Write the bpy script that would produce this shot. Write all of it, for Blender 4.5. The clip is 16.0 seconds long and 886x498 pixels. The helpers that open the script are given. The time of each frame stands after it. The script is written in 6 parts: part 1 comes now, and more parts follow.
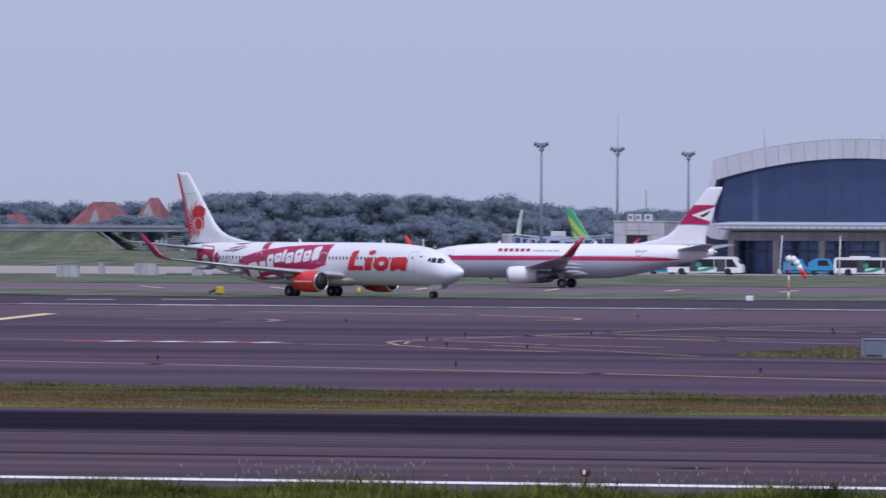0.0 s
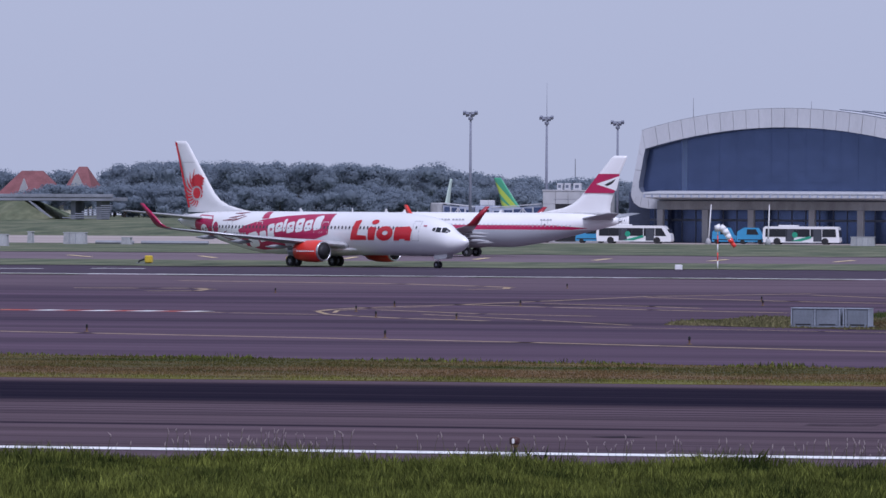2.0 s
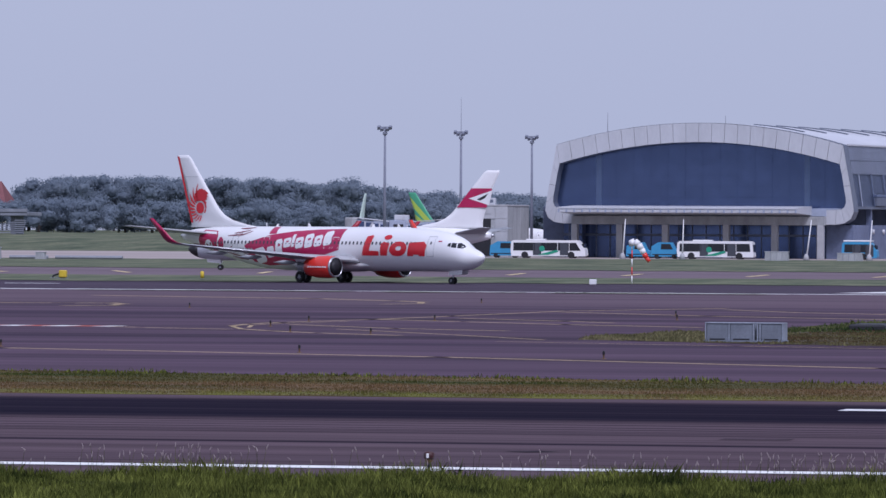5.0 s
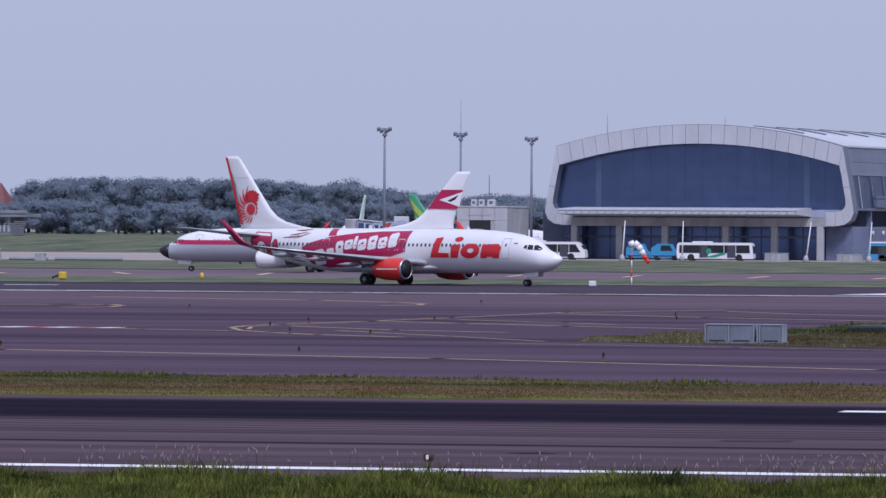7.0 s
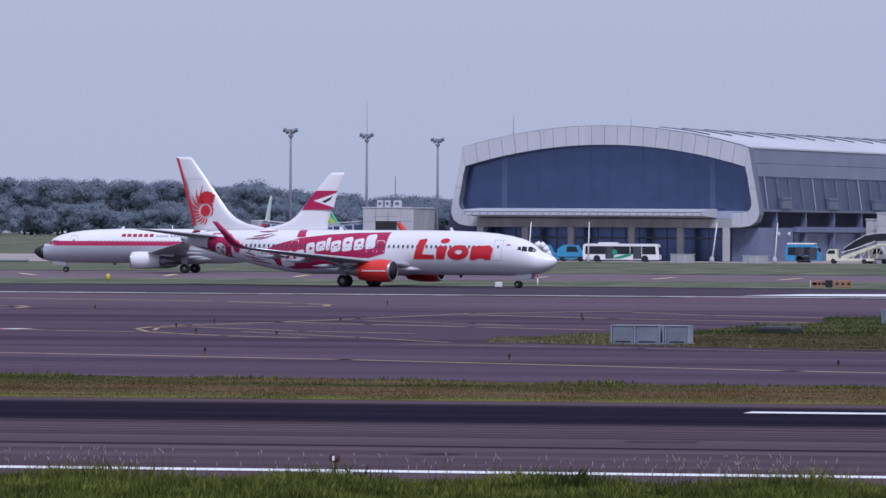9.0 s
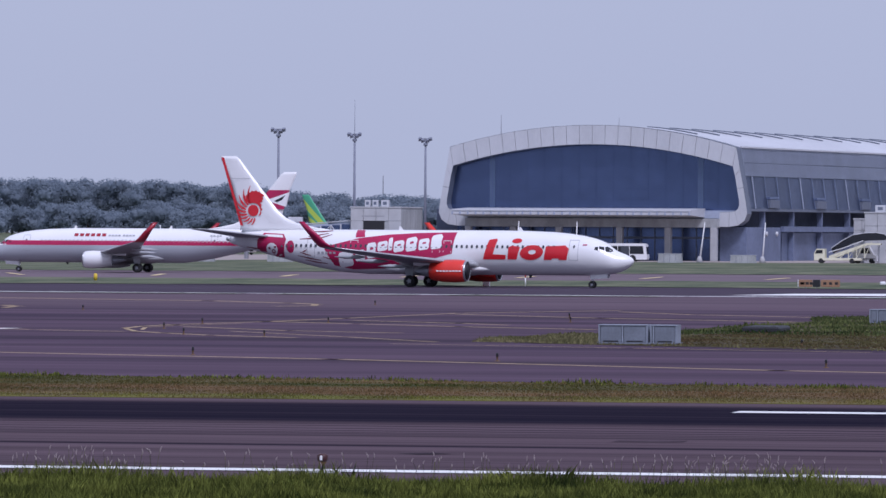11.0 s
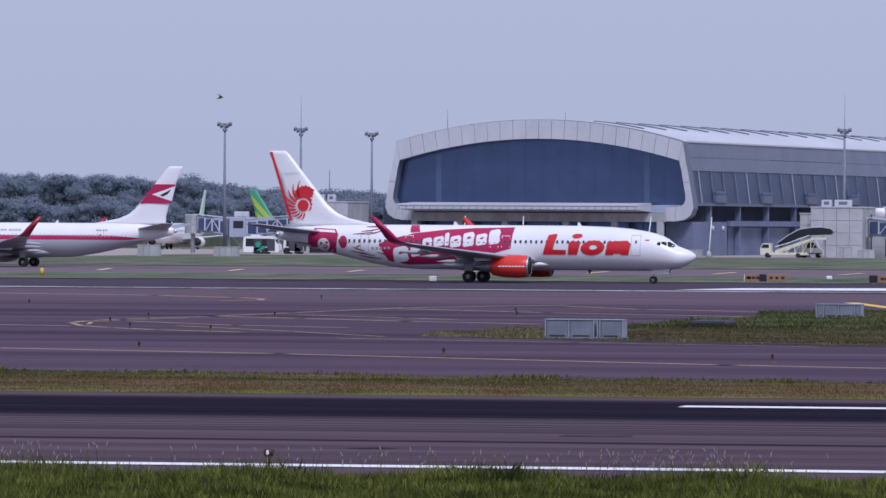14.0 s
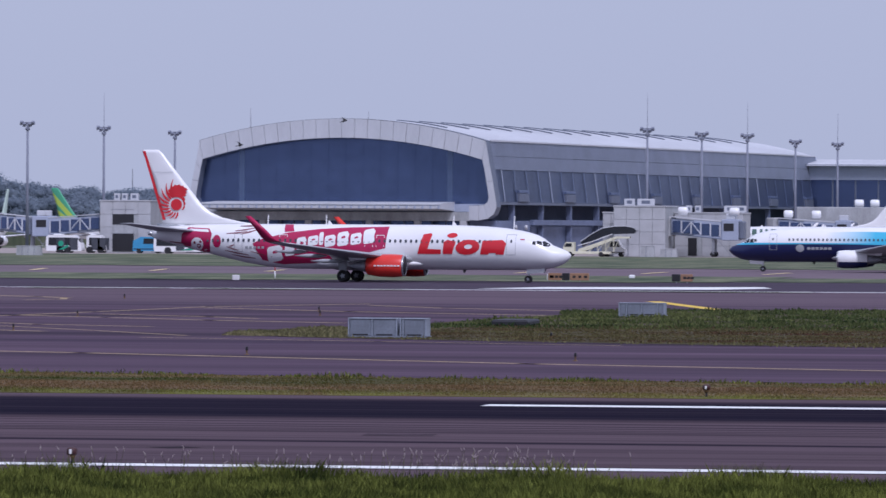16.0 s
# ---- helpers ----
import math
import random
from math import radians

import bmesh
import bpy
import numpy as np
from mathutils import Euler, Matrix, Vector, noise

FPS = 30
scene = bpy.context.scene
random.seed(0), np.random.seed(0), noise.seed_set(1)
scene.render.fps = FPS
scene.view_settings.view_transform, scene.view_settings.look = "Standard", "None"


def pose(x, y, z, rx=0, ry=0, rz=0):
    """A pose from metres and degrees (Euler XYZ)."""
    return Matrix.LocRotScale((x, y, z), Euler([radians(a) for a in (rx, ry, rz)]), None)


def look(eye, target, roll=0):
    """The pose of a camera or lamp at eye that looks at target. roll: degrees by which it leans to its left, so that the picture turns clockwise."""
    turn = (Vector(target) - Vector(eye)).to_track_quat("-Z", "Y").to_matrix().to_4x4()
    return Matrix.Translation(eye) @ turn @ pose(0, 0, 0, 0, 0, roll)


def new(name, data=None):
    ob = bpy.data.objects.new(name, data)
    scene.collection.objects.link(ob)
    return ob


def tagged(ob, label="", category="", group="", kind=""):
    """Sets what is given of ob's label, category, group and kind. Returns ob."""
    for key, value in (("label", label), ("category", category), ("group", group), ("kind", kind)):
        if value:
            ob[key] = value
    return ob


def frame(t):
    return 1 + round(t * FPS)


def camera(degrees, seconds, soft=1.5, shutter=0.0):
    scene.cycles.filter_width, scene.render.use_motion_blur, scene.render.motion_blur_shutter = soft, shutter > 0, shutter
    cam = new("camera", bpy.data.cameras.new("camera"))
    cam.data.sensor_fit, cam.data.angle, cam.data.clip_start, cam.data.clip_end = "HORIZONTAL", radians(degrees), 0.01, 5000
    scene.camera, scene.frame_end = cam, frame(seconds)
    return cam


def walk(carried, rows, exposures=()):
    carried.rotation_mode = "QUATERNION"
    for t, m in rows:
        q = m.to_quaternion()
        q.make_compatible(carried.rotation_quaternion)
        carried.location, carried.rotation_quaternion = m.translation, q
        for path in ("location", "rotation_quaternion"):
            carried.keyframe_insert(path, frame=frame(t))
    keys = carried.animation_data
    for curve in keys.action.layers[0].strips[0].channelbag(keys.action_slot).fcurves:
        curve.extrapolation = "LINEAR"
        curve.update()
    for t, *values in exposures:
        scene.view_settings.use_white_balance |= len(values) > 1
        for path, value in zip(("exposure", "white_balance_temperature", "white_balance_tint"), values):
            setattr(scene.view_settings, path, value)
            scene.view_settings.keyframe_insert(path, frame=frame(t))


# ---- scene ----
# A long lens on a tripod beside the runway pans to the right after a taxiing airliner.
EYE = (0, 0, 5.45)
PAN = [  # seconds, degrees to the left of the runway's normal, degrees of tilt
    (0, 12.539, -0.055), (0.5, 12.211, -0.067), (1, 12.269, -0.214), (1.5, 12.151, -0.279), (2, 11.939, -0.314),
    (2.5, 11.939, -0.278), (2.6, 11.769, -0.250), (2.7, 11.516, -0.094), (2.8, 11.325, 0.083), (2.9, 11.325, 0.083),
    (3, 11.415, 0.083), (3.1, 11.516, 0.083), (3.2, 11.497, 0.011), (3.3, 11.368, -0.189), (3.4, 11.560, -0.400),
    (3.5, 11.668, -0.378), (4, 11.830, -0.222), (4.5, 11.281, -0.215), (5, 11.216, -0.186), (7.3, 11.212, -0.171),
    (7.5, 10.990, -0.162), (8, 11.348, -0.150), (8.2, 11.489, -0.145), (8.3, 11.613, -0.140), (8.4, 11.632, -0.148),
    (8.5, 11.303, -0.171), (8.6, 10.805, -0.160), (8.7, 10.580, -0.160), (8.8, 10.530, -0.158), (9, 10.420, -0.160),
    (9.2, 10.544, -0.146), (11.5, 10.214, -0.182), (12, 10.105, -0.220), (12.5, 9.856, -0.207), (13, 9.440, -0.184),
    (13.5, 9.463, -0.183), (14, 9.864, -0.207), (14.2, 9.775, -0.207), (14.5, 9.397, -0.205), (14.7, 9.045, -0.200), (15, 8.578, -0.193), (15.15, 8.40, -0.192), (15.3, 8.38, -0.192), (15.5, 8.384, -0.192),
    (16, 8.201, -0.207)]


def aimed(yaw, tilt):
    return pose(*EYE) @ pose(0, 0, 0, 0, 0, yaw) @ pose(0, 0, 0, 90 + tilt) @ pose(0, 0, 0, 0, 0, 0.315)


cam = camera(7.475, 16.0, 1.5, 0.5)
walk(cam, [(t, aimed(yaw, tilt)) for t, yaw, tilt in PAN], [(0, 0.0, 5600, 24), (16, 0.0, 5600, 24)])

# ---- light: hazy overcast noon ----
world = bpy.data.worlds.new("sky")
scene.world = world
world.use_nodes = True
wn, wl = world.node_tree.nodes, world.node_tree.links
sky = wn.new("ShaderNodeTexSky")
sky.sky_type, sky.sun_disc = "NISHITA", False
sky.sun_elevation, sky.sun_rotation = radians(51), radians(148)
sky.air_density, sky.dust_density, sky.ozone_density = 1.0, 3.0, 2.0
cloud = wn.new("ShaderNodeMix")
cloud.data_type = "RGBA"
cloud.inputs[0].default_value = 0.85
cloud.inputs[7].default_value = (5.2, 5.6, 6.3, 1)
wl.new(sky.outputs[0], cloud.inputs[6])
wl.new(cloud.outputs[2], wn["Background"].inputs[0])
wn["Background"].inputs[1].default_value = 0.0955

sun = new("sun", bpy.data.lights.new("sun", "SUN"))
sun.data.energy, sun.data.angle, sun.data.color = 2.2, radians(16), (1.0, 0.97, 0.955)
sun.matrix_world = look((0, 0, 100), (-45, 72, -5))


# ---- materials ----
def mat(name, base, rough=0.6, metal=0.0, vary=0.15, scale=1.0, fine=12.0, bump=0.0, stretch=(1, 1, 1), coat=0.0, second=None, amount=0.5, spec=0.5):
    """Base colour with broad stains and fine grain, at the given sizes (features per metre)."""
    m = bpy.data.materials.new(name)
    m.use_nodes = True
    n, l = m.node_tree.nodes, m.node_tree.links
    b = n["Principled BSDF"]
    b.inputs["Roughness"].default_value, b.inputs["Metallic"].default_value = rough, metal
    b.inputs["Coat Weight"].default_value, b.inputs["Specular IOR Level"].default_value = coat, spec
    tc, mp = n.new("ShaderNodeTexCoord"), n.new("ShaderNodeMapping")
    mp.inputs["Scale"].default_value = stretch
    l.new(tc.outputs["Object"], mp.inputs[0])
    big, small = n.new("ShaderNodeTexNoise"), n.new("ShaderNodeTexNoise")
    big.inputs["Scale"].default_value, small.inputs["Scale"].default_value = scale, fine
    big.inputs["Detail"].default_value, small.inputs["Detail"].default_value = 4, 3
    l.new(mp.outputs[0], big.inputs[0]), l.new(mp.outputs[0], small.inputs[0])
    tint = n.new("ShaderNodeMix")
    tint.data_type = "RGBA"
    dark = tuple(c * (1 - vary) for c in base)
    light = tuple(min(1, c * (1 + vary)) for c in (second or base))
    tint.inputs[6].default_value, tint.inputs[7].default_value = (*dark, 1), (*light, 1)
    ramp = n.new("ShaderNodeMapRange")
    ramp.inputs[1].default_value, ramp.inputs[2].default_value = 0.5 - amount * 0.4, 0.5 + amount * 0.4
    l.new(big.outputs[0], ramp.inputs[0]), l.new(ramp.outputs[0], tint.inputs[0])
    grain = n.new("ShaderNodeMix")
    grain.data_type, grain.blend_type = "RGBA", "OVERLAY"
    grain.inputs[0].default_value = min(0.6, vary * 1.5)
    l.new(tint.outputs[2], grain.inputs[6]), l.new(small.outputs[0], grain.inputs[7])
    l.new(grain.outputs[2], b.inputs["Base Color"])
    if bump:
        bp = n.new("ShaderNodeBump")
        bp.inputs["Strength"].default_value, bp.inputs["Distance"].default_value = bump, 0.02
        l.new(small.outputs[0], bp.inputs["Height"]), l.new(bp.outputs[0], b.inputs["Normal"])
    return m


def plain_chain(m):
    return m.node_tree.nodes, m.node_tree.links, m.node_tree.nodes["Principled BSDF"]


def banded(m, tests):
    """Lays further paints over a material where a test on the thing's own coordinates holds: (colour, build), build(n, l, xyz) -> factor socket."""
    n, l, b = plain_chain(m)
    src = b.inputs["Base Color"].links[0].from_socket
    tc, sp = n.new("ShaderNodeTexCoord"), n.new("ShaderNodeSeparateXYZ")
    l.new(tc.outputs["Object"], sp.inputs[0])
    for colour, build in tests:
        mx = n.new("ShaderNodeMix")
        mx.data_type = "RGBA"
        l.new(src, mx.inputs[6])
        mx.inputs[7].default_value = (*colour, 1)
        l.new(build(n, l, sp.outputs), mx.inputs[0])
        src = mx.outputs[2]
    l.new(src, b.inputs["Base Color"])
    return m


def calc(n, l, op, a, b=None):
    k = n.new("ShaderNodeMath")
    k.operation = op
    for i, v in enumerate((a, b)):
        if v is None:
            continue
        if isinstance(v, (int, float)):
            k.inputs[i].default_value = v
        else:
            l.new(v, k.inputs[i])
    return k.outputs[0]


def between(n, l, v, lo, hi, soft=0.02):
    r1, r2 = n.new("ShaderNodeMapRange"), n.new("ShaderNodeMapRange")
    for r, c in ((r1, lo), (r2, hi)):
        l.new(v, r.inputs[0])
        r.inputs[1].default_value, r.inputs[2].default_value = c - soft, c + soft
    return calc(n, l, "SUBTRACT", r1.outputs[0], r2.outputs[0])


WHITE = mat("white_paint", (0.80, 0.80, 0.80), 0.3, 0, 0.03, 0.4, 6, coat=0.3)
RED = mat("carmine_paint", (0.42, 0.010, 0.078), 0.35, 0, 0.08, 0.6, 8, coat=0.2)
LOGO = mat("bright_red_paint", (0.60, 0.016, 0.026), 0.35, 0, 0.06, 0.6, 8, coat=0.2)
ORANGE = mat("orange_red_paint", (0.70, 0.038, 0.024), 0.35, 0, 0.06, 0.6, 8, coat=0.2)
DARKRED = mat("dark_red_paint", (0.33, 0.012, 0.03), 0.35, 0, 0.08, 0.6, 8, coat=0.2)
METAL = mat("bare_aluminium", (0.55, 0.56, 0.58), 0.35, 0.9, 0.08, 1, 10)
GREYWING = mat("grey_wing_paint", (0.36, 0.37, 0.39), 0.45, 0, 0.12, 0.5, 6)
RUBBER = mat("tyre_rubber", (0.02, 0.02, 0.022), 0.8, 0, 0.2, 3, 30)
DARK = mat("dark_cavity", (0.015, 0.015, 0.02), 0.6, 0, 0.1, 1, 8)
BLACK = mat("black_paint", (0.015, 0.015, 0.018), 0.45, 0, 0.1, 1, 8)
BROWNLINE = mat("brown_line_paint", (0.2, 0.03, 0.05), 0.5, 0, 0.1, 1, 8)
COCKPIT = mat("dark_cockpit_glass", (0.02, 0.022, 0.028), 0.08, 0, 0.1, 1, 8)
PANE = mat("cabin_window_pane", (0.06, 0.065, 0.08), 0.15, 0, 0.1, 1, 8)
CONCRETE = mat("pale_concrete", (0.42, 0.425, 0.44), 0.8, 0, 0.1, 0.4, 6, 0.2)
CONCRETE_DIRTY = mat("stained_concrete", (0.36, 0.37, 0.38), 0.85, 0, 0.2, 0.6, 6, 0.2, (1, 1, 0.3))
CLAD = mat("pale_metal_cladding", (0.56, 0.57, 0.60), 0.5, 0.2, 0.07, 0.2, 3, 0, (1, 1, 0.3))
# bluer than plain grey: some blue of the distance haze is in the base
CLAD_GREY = mat("grey_metal_cladding", (0.36, 0.40, 0.50), 0.5, 0.15, 0.08, 0.15, 3)
ROOF = mat("white_roof_sheet", (0.56, 0.57, 0.60), 0.55, 0.1, 0.1, 0.1, 2, 0, (1, 0.2, 1))
GLASS_BLUE = mat("dark_blue_curtain_glass", (0.108, 0.146, 0.272), 0.22, 0.85, 0.12, 0.06, 0.6, amount=0.8)
GLASS_GREY = mat("grey_curtain_glass", (0.155, 0.195, 0.31), 0.3, 0.4, 0.14, 0.1, 1)
STEEL = mat("galvanised_steel", (0.30, 0.31, 0.34), 0.5, 0.5, 0.1, 1, 10)
MULLION = mat("grey_mullion", (0.14, 0.16, 0.21), 0.5, 0.2, 0.1, 1, 8)
BLUE_PAINT = mat("sky_blue_vehicle_paint", (0.05, 0.28, 0.50), 0.4, 0, 0.06, 1, 8)
GREEN_PAINT = mat("green_vehicle_paint", (0.02, 0.30, 0.18), 0.4, 0, 0.06, 1, 8)
YELLOW = mat("yellow_paint", (0.62, 0.44, 0.03), 0.5, 0, 0.12, 2, 12)
BUSH = mat("green_weed_leaf", (0.036, 0.066, 0.022), 0.9, 0, 0.35, 0.14, 1.5, 0, (0.4, 1, 1), second=(0.085, 0.095, 0.034), amount=0.4, spec=0.1)
WEED_PALE = mat("pale_weed_leaf", (0.105, 0.115, 0.045), 0.9, 0, 0.3, 0.3, 3, second=(0.15, 0.13, 0.07), amount=0.6, spec=0.1)
FIN_GLASS = mat("blue_glass_rib", (0.13, 0.175, 0.29), 0.3, 0.7, 0.1, 0.3, 2)
CREAM = mat("cream_paint", (0.68, 0.66, 0.50), 0.5, 0, 0.08, 1, 8)
MARK_WHITE = mat("worn_white_marking", (0.78, 0.78, 0.76), 0.8, 0, 0.14, 1.5, 14)
MARK_YELLOW = mat("worn_yellow_marking", (0.50, 0.39, 0.22), 0.9, 0, 0.3, 0.8, 10, second=(0.36, 0.27, 0.18), spec=0.1)
MARK_CREAM = mat("pale_yellow_marking", (0.70, 0.56, 0.30), 0.85, 0, 0.2, 0.8, 10)
MAST = mat("dull_grey_mast_paint", (0.20, 0.215, 0.27), 0.7, 0, 0.15, 0.6, 6)
# wall colour kept dark so that it holds the undercroft's shade
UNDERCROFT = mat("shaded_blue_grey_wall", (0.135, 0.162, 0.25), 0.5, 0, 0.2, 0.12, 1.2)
PANE_PALE = mat("pale_cabin_pane", (0.42, 0.43, 0.47), 0.4, 0, 0.1, 1, 8)
CABFRAME = mat("pale_cabinet_frame", (0.27, 0.30, 0.36), 0.5, 0, 0.15, 1, 8)
MARK_YELLOW_FRESH = mat("yellow_marking", (0.72, 0.50, 0.06), 0.85, 0, 0.15, 0.8, 10)
MARK_RED = mat("worn_red_marking", (0.42, 0.07, 0.04), 0.85, 0, 0.25, 0.8, 10)
BROWN = mat("rusty_lamp_body", (0.13, 0.075, 0.03), 0.7, 0, 0.25, 8, 40)
BOXGREY = mat("blue_grey_cabinet_paint", (0.165, 0.185, 0.225), 0.55, 0, 0.16, 0.8, 8)
BIRD = mat("dark_plumage", (0.02, 0.02, 0.022), 0.9, 0, 0.2, 10, 50)
TILE = mat("red_roof_tile", (0.215, 0.095, 0.10), 0.85, 0, 0.18, 0.3, 2, spec=0.1)
# distance haze is put into this base colour: paler and bluer than leaves
HAZED_FOLIAGE = mat("haze_tinted_foliage", (0.198, 0.240, 0.300), 0.9, 0, 0.14, 0.05, 0.5, second=(0.218, 0.258, 0.302), amount=0.7, spec=0.1)
TRUNK = mat("bark", (0.09, 0.07, 0.06), 0.9, 0, 0.2, 1, 8)
GRASS = mat("green_grass", (0.022, 0.034, 0.008), 0.95, 0, 0.35, 0.3, 4, 0.3, second=(0.045, 0.046, 0.015), amount=0.8, spec=0.1)
GRASS_DRY = mat("dry_grass", (0.044, 0.062, 0.013), 0.95, 0, 0.3, 0.20, 3, 0.3, (0.3, 1, 1), second=(0.120, 0.084, 0.040), amount=0.5, spec=0.1)
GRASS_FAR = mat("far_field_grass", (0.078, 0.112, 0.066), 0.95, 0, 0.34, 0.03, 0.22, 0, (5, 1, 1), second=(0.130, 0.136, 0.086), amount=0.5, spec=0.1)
BLADE = mat("grass_blade", (0.016, 0.040, 0.005), 0.85, 0, 0.6, 0.9, 4.5, 0, (0.7, 1, 1), second=(0.098, 0.110, 0.022), amount=0.5, spec=0.12)
BLADE_DRY = mat("dry_blade", (0.050, 0.074, 0.013), 0.9, 0, 0.3, 0.20, 2, 0, (0.3, 1, 1), second=(0.145, 0.098, 0.048), amount=0.5, spec=0.1)
ISLAND = mat("brown_weedy_turf", (0.066, 0.046, 0.030), 0.95, 0, 0.35, 0.14, 1.5, 0.2, (0.15, 1, 1), second=(0.070, 0.064, 0.032), amount=0.7, spec=0.1)
ISLAND_BLADE = mat("brown_weedy_blade", (0.105, 0.052, 0.036), 0.95, 0, 0.3, 0.14, 1.5, 0, (0.3, 1, 1), second=(0.080, 0.080, 0.032), amount=0.4, spec=0.1)
BRIDGE = mat("dull_bridge_concrete", (0.235, 0.25, 0.285), 0.9, 0, 0.18, 0.2, 3, spec=0.1)
PALE_TAIL = mat("pale_green_tail_paint", (0.50, 0.62, 0.54), 0.4, 0, 0.05, 0.4, 6)
SEED = mat("pale_seed_head", (0.36, 0.30, 0.29), 0.9, 0, 0.2, 3, 30)
ASPHALT = mat("apron_asphalt", (0.060, 0.039, 0.062), 0.95, 0, 0.42, 0.11, 0.55, 0.1, (0.05, 1, 1), second=(0.082, 0.053, 0.077), amount=0.5, spec=0.1)
ASPHALT_TWY = mat("taxiway_asphalt", (0.060, 0.045, 0.066), 0.95, 0, 0.22, 0.1, 1.5, 0.1, (0.06, 1, 1), amount=0.7, spec=0.1)
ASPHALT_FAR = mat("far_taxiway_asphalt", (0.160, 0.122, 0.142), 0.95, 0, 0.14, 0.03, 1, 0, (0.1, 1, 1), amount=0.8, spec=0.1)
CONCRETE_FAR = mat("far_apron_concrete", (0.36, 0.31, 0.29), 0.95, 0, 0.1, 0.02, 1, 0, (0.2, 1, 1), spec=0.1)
RUNWAY = mat("runway_asphalt", (0.094, 0.067, 0.079), 0.95, 0, 0.36, 0.3, 4, 0.1, (0.03, 1, 1), amount=0.7, spec=0.02)
SKID = mat("skid_rubber", (0.034, 0.027, 0.034), 1.0, 0, 0.2, 1, 8, spec=0.03)
SKID_FAINT = mat("faint_skid_rubber", (0.060, 0.043, 0.054), 1.0, 0, 0.3, 0.6, 5, spec=0.03)
LETTER_GREEN = mat("dark_grey_green_paint", (0.06, 0.12, 0.10), 0.5, 0, 0.1, 1, 8)
LAMP_RED = mat("dark_red_lamp_body", (0.05, 0.014, 0.014), 0.5, 0, 0.2, 8, 40)


def streaks(n, l, sx, sy, lo, hi):
    """Long thin streaks along x."""
    tc, mp, no, r = n.new("ShaderNodeTexCoord"), n.new("ShaderNodeMapping"), n.new("ShaderNodeTexNoise"), n.new("ShaderNodeMapRange")
    mp.inputs["Scale"].default_value = (sx, sy, 1)
    l.new(tc.outputs["Object"], mp.inputs[0]), l.new(mp.outputs[0], no.inputs[0])
    no.inputs["Scale"].default_value, no.inputs["Detail"].default_value = 1.0, 4
    r.inputs[1].default_value, r.inputs[2].default_value = lo, hi
    l.new(no.outputs[0], r.inputs[0])
    return r.outputs[0]


def rubber(n, l, xyz):
    """Tyre rubber laid along the touchdown zone: a heavy band, thinner streaks towards the near side."""
    y = xyz[1]
    core = between(n, l, y, 188, 208.3, 1.4)
    fringe = between(n, l, y, 176, 209, 9)
    thin, broad = streaks(n, l, 0.006, 0.8, 0.47, 0.57), streaks(n, l, 0.004, 0.35, 0.35, 0.65)
    line = between(n, l, y, 167.2, 168.3, 0.3)
    core = calc(n, l, "MULTIPLY", core, calc(n, l, "SUBTRACT", calc(n, l, "ADD", 0.93, calc(n, l, "MULTIPLY", broad, 0.08)), calc(n, l, "MULTIPLY", thin, 0.14)))
    soft = calc(n, l, "MULTIPLY", calc(n, l, "MULTIPLY", thin, fringe), 0.8)
    rest = calc(n, l, "MAXIMUM", calc(n, l, "MULTIPLY", thin, 0.17), calc(n, l, "MULTIPLY", line, 0.88))
    return calc(n, l, "MINIMUM", calc(n, l, "MAXIMUM", calc(n, l, "MAXIMUM", core, soft), rest), 0.985)


def worn_strip(n, l, xyz):
    """The bleached far part of the apron."""
    return calc(n, l, "MULTIPLY", between(n, l, xyz[1], 455, 570, 30), 0.85)


def sealed(n, l, xyz):
    """Darker sealed lanes, long and ragged."""
    return calc(n, l, "MULTIPLY", calc(n, l, "MULTIPLY", streaks(n, l, 0.012, 0.03, 0.52, 0.60), between(n, l, xyz[1], 225, 520, 15)), 0.3)


def brown_lane(n, l, xyz):
    return calc(n, l, "MULTIPLY", calc(n, l, "MULTIPLY", streaks(n, l, 0.07, 0.22, 0.38, 0.56), between(n, l, xyz[1], 217.5, 229, 3)), 0.6)


def bright_lane(n, l, xyz):
    return calc(n, l, "MULTIPLY", calc(n, l, "MULTIPLY", streaks(n, l, 0.25, 0.3, 0.36, 0.6), between(n, l, xyz[1], 205, 217, 1.5)), 0.8)


for turf in (GRASS_DRY, BLADE_DRY):
    banded(turf, [((0.150, 0.084, 0.046), brown_lane), ((0.150, 0.155, 0.034), bright_lane)])
def thin_cracks(n, l, xyz):
    return calc(n, l, "MULTIPLY", streaks(n, l, 0.02, 0.16, 0.56, 0.64), 0.35)


banded(ASPHALT, [((0.122, 0.086, 0.106), worn_strip), ((0.034, 0.022, 0.045), sealed), ((0.030, 0.020, 0.038), thin_cracks)])


def blade_by_blade(m, low, high):
    """Every blade a little lighter or darker than the next."""
    n, l, b = plain_chain(m)
    src = b.inputs["Base Color"].links[0].from_socket
    geo, r, mx = n.new("ShaderNodeNewGeometry"), n.new("ShaderNodeMapRange"), n.new("ShaderNodeVectorMath")
    mx.operation = "SCALE"
    r.inputs[3].default_value, r.inputs[4].default_value = low, high
    l.new(geo.outputs["Random Per Island"], r.inputs[0]), l.new(src, mx.inputs[0]), l.new(r.outputs[0], mx.inputs["Scale"])
    l.new(mx.outputs[0], b.inputs["Base Color"])


